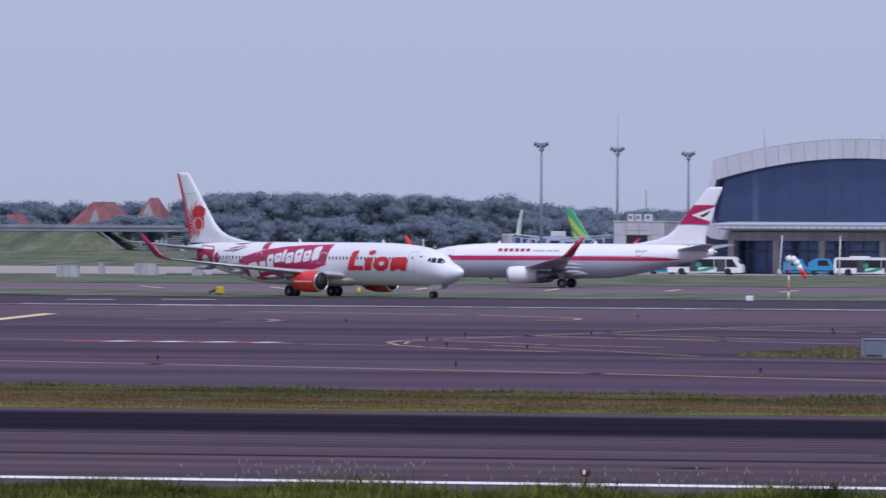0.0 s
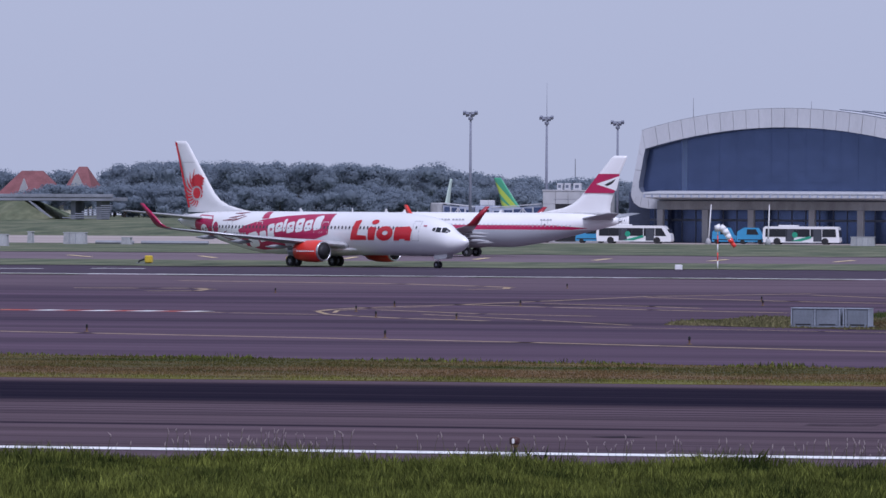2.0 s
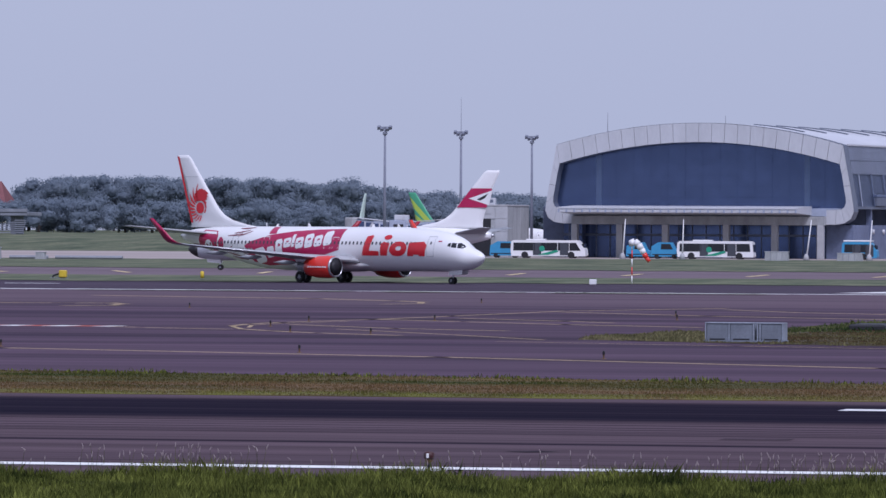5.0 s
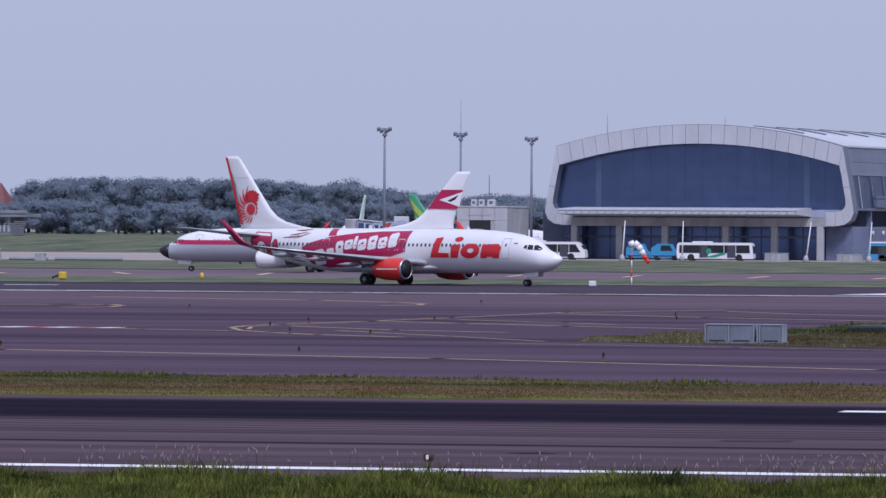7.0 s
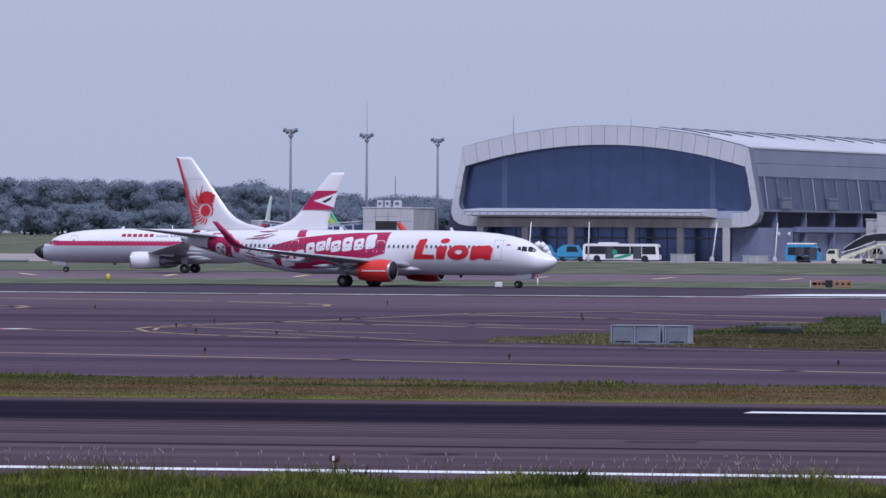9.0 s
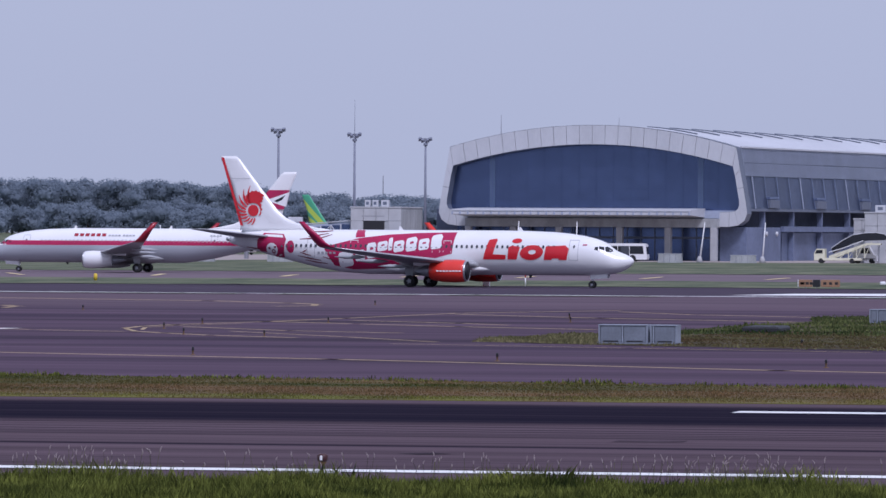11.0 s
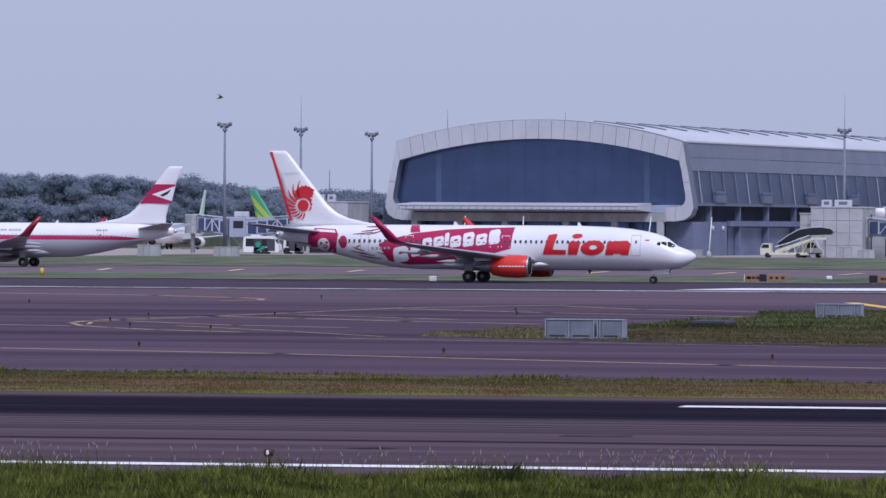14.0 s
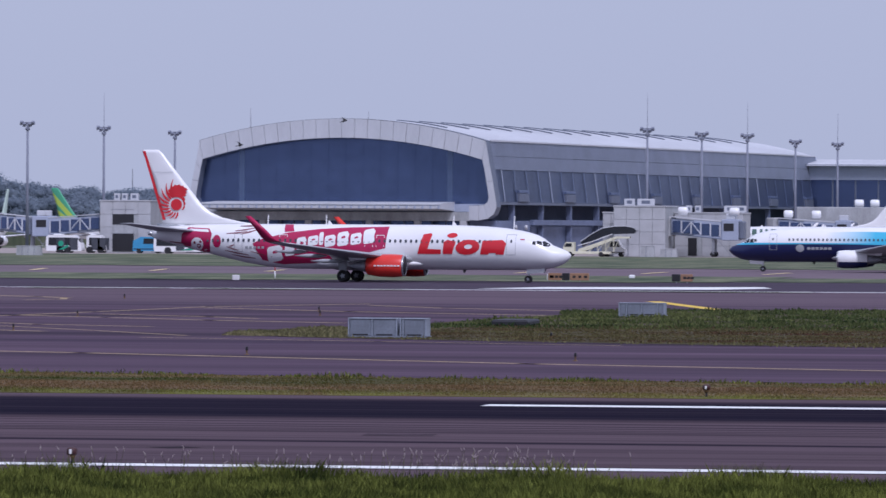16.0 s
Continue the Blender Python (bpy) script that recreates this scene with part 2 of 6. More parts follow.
for turf, low, high in ((BLADE, 0.4, 1.7), (BLADE_DRY, 0.7, 1.3), (BUSH, 0.6, 1.4), (ISLAND_BLADE, 0.7, 1.3), (WEED_PALE, 0.6, 1.4)):
    blade_by_blade(turf, low, high)
banded(RUNWAY, [((0.005, 0.0035, 0.014), rubber)])
GARUDA_PAINT = banded(mat("white_and_grey_livery", (0.80, 0.80, 0.80), 0.3, 0, 0.03, 0.4, 6, coat=0.2), [
    ((0.40, 0.42, 0.46), lambda n, l, c: between(n, l, c[2], -5, 3.28))])


def wave(low, amp, x0, length):
    def build(n, l, c):
        s = calc(n, l, "SINE", calc(n, l, "MULTIPLY", calc(n, l, "SUBTRACT", c[0], x0), 6.283 / length))
        return between(n, l, calc(n, l, "SUBTRACT", c[2], calc(n, l, "MULTIPLY", s, amp)), -9, low)
    return build


NAVY_PAINT = banded(mat("white_teal_navy_livery", (0.80, 0.80, 0.80), 0.3, 0, 0.03, 0.4, 6, coat=0.2), [
    ((0.05, 0.42, 0.62), lambda n, l, c: calc(n, l, "MULTIPLY", wave(4.35, 0.5, -8, 44)(n, l, c), between(n, l, c[0], -90, 5, 3))),
    ((0.05, 0.42, 0.62), lambda n, l, c: between(n, l, c[2], -9, 3.48)),
    ((0.006, 0.012, 0.07), wave(3.22, 0.12, -2, 40))])
GREEN_TAIL = banded(mat("green_yellow_tail_livery", (0.07, 0.36, 0.20), 0.4, 0, 0.05, 0.4, 6), [
    ((0.45, 0.60, 0.08), lambda n, l, c: between(n, l, calc(n, l, "ADD", c[2], calc(n, l, "MULTIPLY", c[0], 0.9)), -6.9, -5.5)),
    ((0.45, 0.60, 0.08), lambda n, l, c: between(n, l, calc(n, l, "ADD", c[2], calc(n, l, "MULTIPLY", c[0], 0.6)), -3.5, -2.6))])


# leaves let light through; this tint too is lifted and blued for haze
fn, fl, fb = plain_chain(HAZED_FOLIAGE)
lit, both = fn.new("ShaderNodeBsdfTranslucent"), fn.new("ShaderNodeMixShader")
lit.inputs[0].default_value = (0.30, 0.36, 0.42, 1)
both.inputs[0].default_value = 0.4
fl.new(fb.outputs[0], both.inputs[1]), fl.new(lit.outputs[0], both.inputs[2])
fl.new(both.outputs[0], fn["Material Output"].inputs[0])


# ---- mesh helpers ----
def smooth(bm, angle=40):
    for f in bm.faces:
        f.smooth = True
    for e in bm.edges:
        if len(e.link_faces) == 2 and e.calc_face_angle(0) > radians(angle):
            e.smooth = False


def part(name, bm, material, parent=None, label="", soft=False):
    """Links a bmesh as one mesh object, under a thing or a part."""
    if soft:
        smooth(bm)
    me = bpy.data.meshes.new(name)
    bm.to_mesh(me)
    bm.free()
    me.materials.append(material)
    ob = new(name, me)
    ob.parent = parent
    return tagged(ob, label)


def thing(name, label, category, m=None, group="", kind=""):
    ob = new(name)
    ob.empty_display_size = 0.2
    ob.matrix_basis = m or Matrix()
    return tagged(ob, label, category, group, kind)


def again(ob, m):
    """One more object on the same mesh, under the same parent."""
    o = bpy.data.objects.new(ob.name, ob.data)
    scene.collection.objects.link(o)
    o.parent, o.matrix_basis = ob.parent, m
    return o


def box(x0, x1, y0, y1, z0, z1, bevel=0.0, bm=None):
    bm = bm or bmesh.new()
    v = [bm.verts.new((x, y, z)) for z in (z0, z1) for x, y in ((x0, y0), (x1, y0), (x1, y1), (x0, y1))]
    fs = [bm.faces.new([v[i] for i in q]) for q in ((3, 2, 1, 0), (4, 5, 6, 7), (0, 1, 5, 4), (1, 2, 6, 5), (2, 3, 7, 6), (3, 0, 4, 7))]
    if bevel:
        bmesh.ops.bevel(bm, geom=list({e for f in fs for e in f.edges}), offset=bevel, segments=1, affect="EDGES")
    return bm


def loft(rings, bm=None, caps=True):
    bm = bm or bmesh.new()
    rows = [[bm.verts.new(p) for p in r] for r in rings]
    k = len(rows[0])
    for a, b in zip(rows, rows[1:]):
        for i in range(k):
            bm.faces.new((a[i], a[(i + 1) % k], b[(i + 1) % k], b[i]))
    if caps:
        bm.faces.new(rows[0][::-1]), bm.faces.new(rows[-1])
    return bm


def tube(points, radii, k=10, bm=None):
    """A round bar through the points."""
    rings = []
    pts = [Vector(p) for p in points]
    for i, p in enumerate(pts):
        d = (pts[min(i + 1, len(pts) - 1)] - pts[max(i - 1, 0)]).normalized()
        u = d.cross(Vector((0, 1, 0)) if abs(d.y) < 0.9 else Vector((1, 0, 0))).normalized()
        w = d.cross(u)
        r = radii[i] if isinstance(radii, (list, tuple)) else radii
        rings.append([p + r * (math.cos(a) * u + math.sin(a) * w) for a in (2 * math.pi * j / k for j in range(k))])
    return loft(rings, bm)


def turned(profile, axis="x", k=24, bm=None, centre=(0, 0, 0)):
    """A body of rotation: profile of (along, radius)."""
    rings = []
    for s, r in profile:
        ring = []
        for j in range(k):
            a = 2 * math.pi * j / k
            c, d = r * math.cos(a), r * math.sin(a)
            p = {"x": (s, c, d), "y": (c, s, d), "z": (c, d, s)}[axis]
            ring.append(Vector(p) + Vector(centre))
        rings.append(ring)
    return loft(rings, bm)


def slab(poly, y0, y1, bm=None):
    """A plate with the outline poly, of (x, z), between y0 and y1."""
    bm = bm or bmesh.new()
    a, b = [bm.verts.new((x, y0, z)) for x, z in poly], [bm.verts.new((x, y1, z)) for x, z in poly]
    bm.faces.new(a), bm.faces.new(b[::-1])
    for i in range(len(poly)):
        j = (i + 1) % len(poly)
        bm.faces.new((a[j], a[i], b[i], b[j]))
    return bm


def patch(poly, z, thick=0.0):
    """A flat outline of (x, y) at the height z."""
    bm = bmesh.new()
    f = bm.faces.new([bm.verts.new((x, y, z)) for x, y in poly])
    f.normal_update()
    if f.normal.z < 0:
        f.normal_flip()
    bmesh.ops.triangulate(bm, faces=bm.faces[:])
    return bm


def from_arrays(name, co, faces, material, parent=None):
    me = bpy.data.meshes.new(name)
    me.from_pydata(co.tolist(), [], faces.tolist())
    me.materials.append(material)
    ob = new(name, me)
    ob.parent = parent
    return ob


# ---- ground, runway, aprons and their markings ----
def band(name, label, y0, y1, material, z=0.0, x0=-900, x1=500, kind="structure"):
    """A strip of pavement or turf that runs along the runway, one metre deep in the ground."""
    ob = part(name, box(x0, x1, y0, y1, -0.5, z), material)
    return tagged(ob, label, "pavement" if "asphalt" in label or "concrete" in label else "ground", kind=kind)


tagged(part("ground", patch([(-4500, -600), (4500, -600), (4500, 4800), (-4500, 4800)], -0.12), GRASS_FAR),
       "flat grassy airfield ground reaching the horizon", "ground", kind="structure")
band("runway", "grey asphalt runway with dark tyre rubber band", 142.3, 212.6, RUNWAY)
band("grass_verge", "green grass verge beside the runway edge", 60, 142.25, GRASS, 0.02)
band("grass_strip", "short patchy dry grass strip between runway and apron", 212.65, 231, GRASS_DRY, 0.02)
band("apron", "brownish asphalt apron with faded yellow lines", 231.05, 557.5, ASPHALT)
tagged(part("grass_strip_edge", patch([(-140, 230.9), (-10.8, 230.9), (-140, 262.7)], 0.02), GRASS_DRY), "tapering dry grass along the apron edge", "ground", kind="structure")
band("taxiway", "dark asphalt taxiway", 557.55, 655, ASPHALT_TWY)
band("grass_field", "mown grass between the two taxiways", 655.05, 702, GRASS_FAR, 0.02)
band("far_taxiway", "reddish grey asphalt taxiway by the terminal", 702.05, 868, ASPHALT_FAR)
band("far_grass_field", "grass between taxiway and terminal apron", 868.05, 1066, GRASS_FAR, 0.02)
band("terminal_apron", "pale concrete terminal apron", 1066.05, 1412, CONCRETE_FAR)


def ragged(name, label, x0, x1, y0, y1, depth, seed, step=2.6):
    """Turf whose long edges creep unevenly over the pavement."""
    r = random.Random(seed)
    n = int((x1 - x0) / step)
    waves = [[(r.uniform(0.02, 0.5), r.uniform(0, 6.28), r.uniform(0.2, 1)) for _ in range(6)] for _ in range(2)]
    edge = lambda x, w: sum(k * math.sin(f * x + p) for f, p, k in w) / 3 + r.uniform(-0.3, 0.3)
    bm = bmesh.new()
    rows = []
    for i in range(n + 1):
        x = x0 + (x1 - x0) * i / n
        rows.append((bm.verts.new((x, y0 + depth * edge(x, waves[0]), 0.05)), bm.verts.new((x, y1 + depth * edge(x, waves[1]), 0.05))))
    for (p, q), (u, v) in zip(rows, rows[1:]):
        bm.faces.new((p, u, v, q))
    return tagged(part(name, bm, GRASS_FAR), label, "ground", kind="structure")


ragged("turf_strip", "ragged mown turf creeping over the taxiway edges", -420, -66, 644, 722, 7, 1)
ragged("turf_strip", "ragged mown turf creeping over the taxiway edges", -66, -36, 660, 700, 6, 8)
ragged("turf_field", "ragged turf between taxiway and pale apron", -520, -246, 846, 1072, 9, 2)
ragged("turf_field", "ragged turf in front of the terminal", -246, 60, 846, 1163, 9, 3)
random.seed(9)
x = -300.0
while x < 0:
    w = random.uniform(6, 30)
    ragged("moss_seam", "thin mossy seam beside the worn white line", x, x + w, 551, 555.5, 1.2, int(x) + 900, 1.4)
    x += w + random.uniform(1, 14)


def stripe(name, label, a, b, width, material, z=0.012, group=""):
    """A painted line from a to b."""
    a, b = Vector((*a, 0)), Vector((*b, 0))
    s = (b - a).cross(Vector((0, 0, 1))).normalized() * width / 2
    ob = part(name, patch([(p.x, p.y) for p in (a + s, b + s, b - s, a - s)], z), material)
    return tagged(ob, label, "marking", group, "structure")


stripe("edge_line", "white painted runway edge line", (-120, 149.9), (60, 150.1), 1.5, MARK_WHITE)
stripe("touchdown_bar", "white touchdown bar on dark rubber", (-27.9, 202.6), (2, 202.6), 1.9, MARK_WHITE)
stripe("skid_mark", "short dark skid mark on runway", (-30.25, 161.6), (-29.52, 162.3), 0.9, SKID, 0.008, "skid marks")
stripe("skid_mark", "broad faint skid mark on runway", (-27.02, 173.4), (-25.19, 173.5), 1.5, SKID_FAINT, 0.008, "skid marks")
# the taxiway's white edge, worn into uneven lengths
random.seed(5)
x = -260.0
while x < 40:
    step = random.uniform(2.5, 9)
    stripe("taxiway_edge_line", "worn white taxiway edge line", (x, 560 + random.uniform(-0.5, 0.5)), (x + step, 560 + random.uniform(-0.5, 0.5)), random.uniform(2.2, 4.2), MARK_WHITE, 0.012, "worn edge line")
    x += step - 0.02
tagged(part("threshold_marking", patch([(-79.5, 572), (-76, 590), (-58, 603), (-56, 590), (-60, 576)], 0.012), MARK_WHITE), "bright white painted taxiway patch", "marking", kind="structure")
LINES = [  # way points of the faded guide lines, and their width
    (((-83.1, 360.2), (-83.7, 366.9), (-83.5, 374.4), (-81.3, 388.8), (-80.0, 406.5), (-78.2, 435.7), (-71.1, 456)), 3.4),
    (((-83.1, 360.2), (-82.1, 356.2), (-79.9, 348.7), (-77.3, 343.8), (-73.5, 337.8), (-68.4, 332.9)), 2.0),
    (((-81.0, 355), (-82.6, 362.8), (-82.5, 370.1), (-81, 380)), 1.6),
    (((-80.7, 389.2), (-74.7, 382.6), (-67.3, 374.8), (-58.9, 368.2)), 2.2), (((-77.4, 396.8), (-69.7, 388.4), (-66.1, 383.0)), 2.0),
    (((-81.0, 366.2), (-73.0, 355.1), (-66.3, 350.4)), 1.8), (((-75.3, 351.5), (-66.2, 336.2), (-59.2, 323.3)), 1.4),
    (((-77.2, 429.9), (-65.8, 416.0), (-52, 405)), 2.4), (((-69.4, 448.7), (-62.8, 436.6), (-50, 424)), 2.4), (((-88.9, 354.3), (-86.1, 351.5), (-80.7, 348.2)), 1.6),
    (((-122.3, 457.9), (-118.0, 459), (-115.2, 460.6), (-113.0, 456.5), (-111.7, 447), (-113.6, 444)), 3.4),
    (((-128, 510), (-108.6, 498.6), (-100.2, 487.5), (-97.0, 481.5), (-95.2, 471.8), (-96.6, 467)), 3.6),
    (((-150, 327), (-77.5, 290.1), (-55.3, 278.2), (-34.6, 263.5), (10, 240.5)), 2.0), (((-60, 317), (-47.8, 310.9), (-36, 305)), 1.0),
    (((-128, 372), (-112, 362), (-100, 357)), 1.6)]
for pts, w in LINES:
    for a, b in zip(pts, pts[1:]):
        d = Vector((b[0] - a[0], b[1] - a[1])).normalized() * w * 0.25
        side = abs(d.normalized().y)
        stripe("apron_line", "faded yellow apron guide line", (a[0] - d.x, a[1] - d.y), (b[0] + d.x, b[1] + d.y), 0.42 * w * (1 - 0.7 * side ** 4), MARK_YELLOW, 0.012, "apron guide lines")
stripe("stand_line", "bright yellow stand line on the apron", (-54.5, 484), (-43, 428), 1.1, MARK_YELLOW_FRESH)
stripe("stand_line", "bright yellow stand line on the apron", (-130, 443), (-138, 486), 1.2, MARK_CREAM)
x = -99.7
for i, w in enumerate((2.2, 1.3, 1.5, 1.4, 1.3, 1.4, 1.4, 1.0)):
    stripe("warning_bar", "worn red warning bar" if i % 2 == 0 else "worn white warning bar", (x, 355), (x + w, 354.8), 3.0, MARK_RED if i % 2 == 0 else MARK_WHITE, 0.016, "red and white warning line")
    x += w
for x in (-205, -190, -174.5, -159.1, -145, -131.5, -117, -102.5, -88, -74, -60):
    fan = x - 39 + 200 if x < -181 else 22 + (x + 174) * 0.25
    stripe("taxi_dash", "slanting yellow taxiway side dash", (x * 755 / 770, 755), ((x / 770 + fan / 12000) * 785, 785), 0.75, MARK_CREAM, 0.055, "taxiway side dashes")
for a, b in (((-186, 600), (-176, 602)), ((-170, 604), (-166, 606)), ((-163, 612), (-158, 613))):
    stripe("faded_dash", "faded white dash on dark taxiway", a, b, 2.5, MARK_WHITE, 0.012, "faded dashes")
# the turf island on the apron
tagged(part("turf_island", patch([(-59.2, 334), (-57.6, 329), (-53.6, 321), (-46, 315.6), (-30.8, 307.5), (30, 290), (30, 440), (-41, 440), (-50.4, 436), (-51.5, 425), (-51.3, 414), (-53.4, 389), (-53.9, 369), (-56.5, 350)], 0.02), ISLAND),
       "overgrown turf island with brown and green grass", "ground", kind="structure")
tagged(part("drain_pit", box(-49.4, -47.4, 361, 366, -0.1, 0.35, 0.1), DARK), "low dark drain pit cover in the turf island", "drain")


# ---- airliners ----
# stations of the fuselage: metres behind the nose, top, bottom, half width
STATIONS = ((0, 2.60, 2.54, 0.03), (0.1, 2.78, 2.34, 0.22), (0.35, 2.98, 2.06, 0.48), (0.8, 3.2, 1.76, 0.78), (1.4, 3.42, 1.51, 1.05), (1.75, 3.56, 1.42, 1.2),
            (2.15, 3.86, 1.34, 1.33), (2.6, 4.2, 1.28, 1.45), (3.1, 4.47, 1.24, 1.56), (3.8, 4.7, 1.2, 1.66), (4.8, 4.93, 1.18, 1.75), (6.2, 5.14, 1.18, 1.83), (8, 5.29, 1.18, 1.88), (10.5, 5.38, 1.18, 1.88), (13, 5.41, 1.18, 1.88),
            (18, 5.41, 1.18, 1.88), (26.5, 5.41, 1.18, 1.88), (29, 5.41, 1.34, 1.86), (31.5, 5.4, 1.75, 1.78), (34, 5.37, 2.32, 1.58), (36.5, 5.3, 2.95, 1.24), (38.7, 5.15, 3.5, 0.82), (40.2, 4.95, 3.9, 0.45), (40.7, 4.8, 4.1, 0.25))


class Shape:
    """The numbers of one airliner: the longer type, or the shorter with two plugs left out."""

    def __init__(self, short):
        self.p1, self.p2 = (1.5, 1.14) if short else (0, 0)
        self.st = [(s if s < 12 else s - self.p1 if s < 27 else s - self.p1 - self.p2, t, b, w) for s, t, b, w in STATIONS]
        self.wing, self.tail, self.main = self.p1, self.p1 + self.p2, 21.26 - self.p1

    def section(self, s):
        st = self.st
        for a, b in zip(st, st[1:]):
            if a[0] <= s <= b[0]:
                k = (s - a[0]) / (b[0] - a[0])
                return [a[i] + k * (b[i] - a[i]) for i in (1, 2, 3)]
        return list(st[-1][1:])

    def at(self, s, z, side, off=0.012):
        """The point of the skin at s behind the nose and the height z; side -1 is starboard."""
        t, b, w = self.section(s)
        zc, h = (t + b) / 2, (t - b) / 2
        q = max(-1, min(1, (z - zc) / h))
        n = math.sqrt(max(0, 1 - q * q))
        return Vector((self.main - s, side * (w * n + off * max(n, 0.3)), zc + q * (h + off)))


def decal(name, polys, where, material, parent, label="", cut=0.22):
    """Thin paint film: outlines of (s, z) laid on a surface by where(s, z)."""
    bm = bmesh.new()
    for poly in polys:
        bm.faces.new([bm.verts.new((s, z, 0)) for s, z in poly])
    bmesh.ops.remove_doubles(bm, verts=bm.verts[:], dist=0.0005)
    bmesh.ops.triangulate(bm, faces=bm.faces[:])
    ss, zz = [v.co.x for v in bm.verts], [v.co.y for v in bm.verts]
    for lo, hi, axis, step in ((min(zz), max(zz), 1, cut), (min(ss), max(ss), 0, cut * 3)):
        c = lo + step
        while c < hi:
            co, no = Vector((0, 0, 0)), Vector((0, 0, 0))
            co[axis], no[axis] = c, 1
            bmesh.ops.bisect_plane(bm, geom=bm.verts[:] + bm.edges[:] + bm.faces[:], plane_co=co, plane_no=no)
            c += step
    for v in bm.verts:
        v.co = where(v.co.x, v.co.y)
    bmesh.ops.recalc_face_normals(bm, faces=bm.faces[:])
    return part(name, bm, material, parent, label, True)


def ellipse(cs, cz, rs, rz, k=20, a0=0.0, a1=360.0):
    return [(cs + rs * math.cos(radians(a0 + (a1 - a0) * i / k)), cz + rz * math.sin(radians(a0 + (a1 - a0) * i / k))) for i in range(k if a1 - a0 >= 360 else k + 1)]


def foil(le, y, z, chord, thick, k=7):
    """A closed aerofoil ring: leading edge at le, running back."""
    up = [(le - chord * (i / k) ** 1.6, y, z + thick * chord * 1.9 * (math.sqrt(max(i / k, 0) ** 1.6) - (i / k) ** 1.6) ** 0.9) for i in range(k + 1)]
    lo = [(x, yy, z - 0.6 * (zz - z)) for x, yy, zz in up[1:-1]]
    return up + lo[::-1]


def fin_foil(le, z, chord, half, k=6):
    pts = [(le - chord * (i / k), half * 2.2 * math.sqrt(i / k) * (1 - i / k) if 0 < i < k else 0.012, z) for i in range(k + 1)]
    return pts + [(x, -y, zz) for x, y, zz in pts[::-1]]


def wheel(r, w, m, parent):
    """Tyre and rim, turning about its own centre."""
    hub = part("wheel", turned([(-w / 2 * 0.7, r * 0.6), (-w / 2, r * 0.75), (-w / 2 * 0.9, r * 0.94), (-w * 0.2, r), (w * 0.2, r), (w / 2 * 0.9, r * 0.94), (w / 2, r * 0.75), (w / 2 * 0.7, r * 0.6)], "y", 20), RUBBER, parent, "worn black tyre", True)
    bm = turned([(-w / 2 * 0.74, r * 0.2), (-w / 2 * 0.6, r * 0.58), (w / 2 * 0.6, r * 0.58), (w / 2 * 0.74, r * 0.2)], "y", 12)
    for i in range(5):
        a = 2 * math.pi * i / 5
        turned([(-w / 2 * 0.8, r * 0.09), (w / 2 * 0.8, r * 0.09)], "y", 6, bm, (r * 0.38 * math.cos(a), 0, r * 0.38 * math.sin(a)))
    part("rim", bm, STEEL, hub, "grey metal wheel rim")
    hub.matrix_basis = m
    return hub


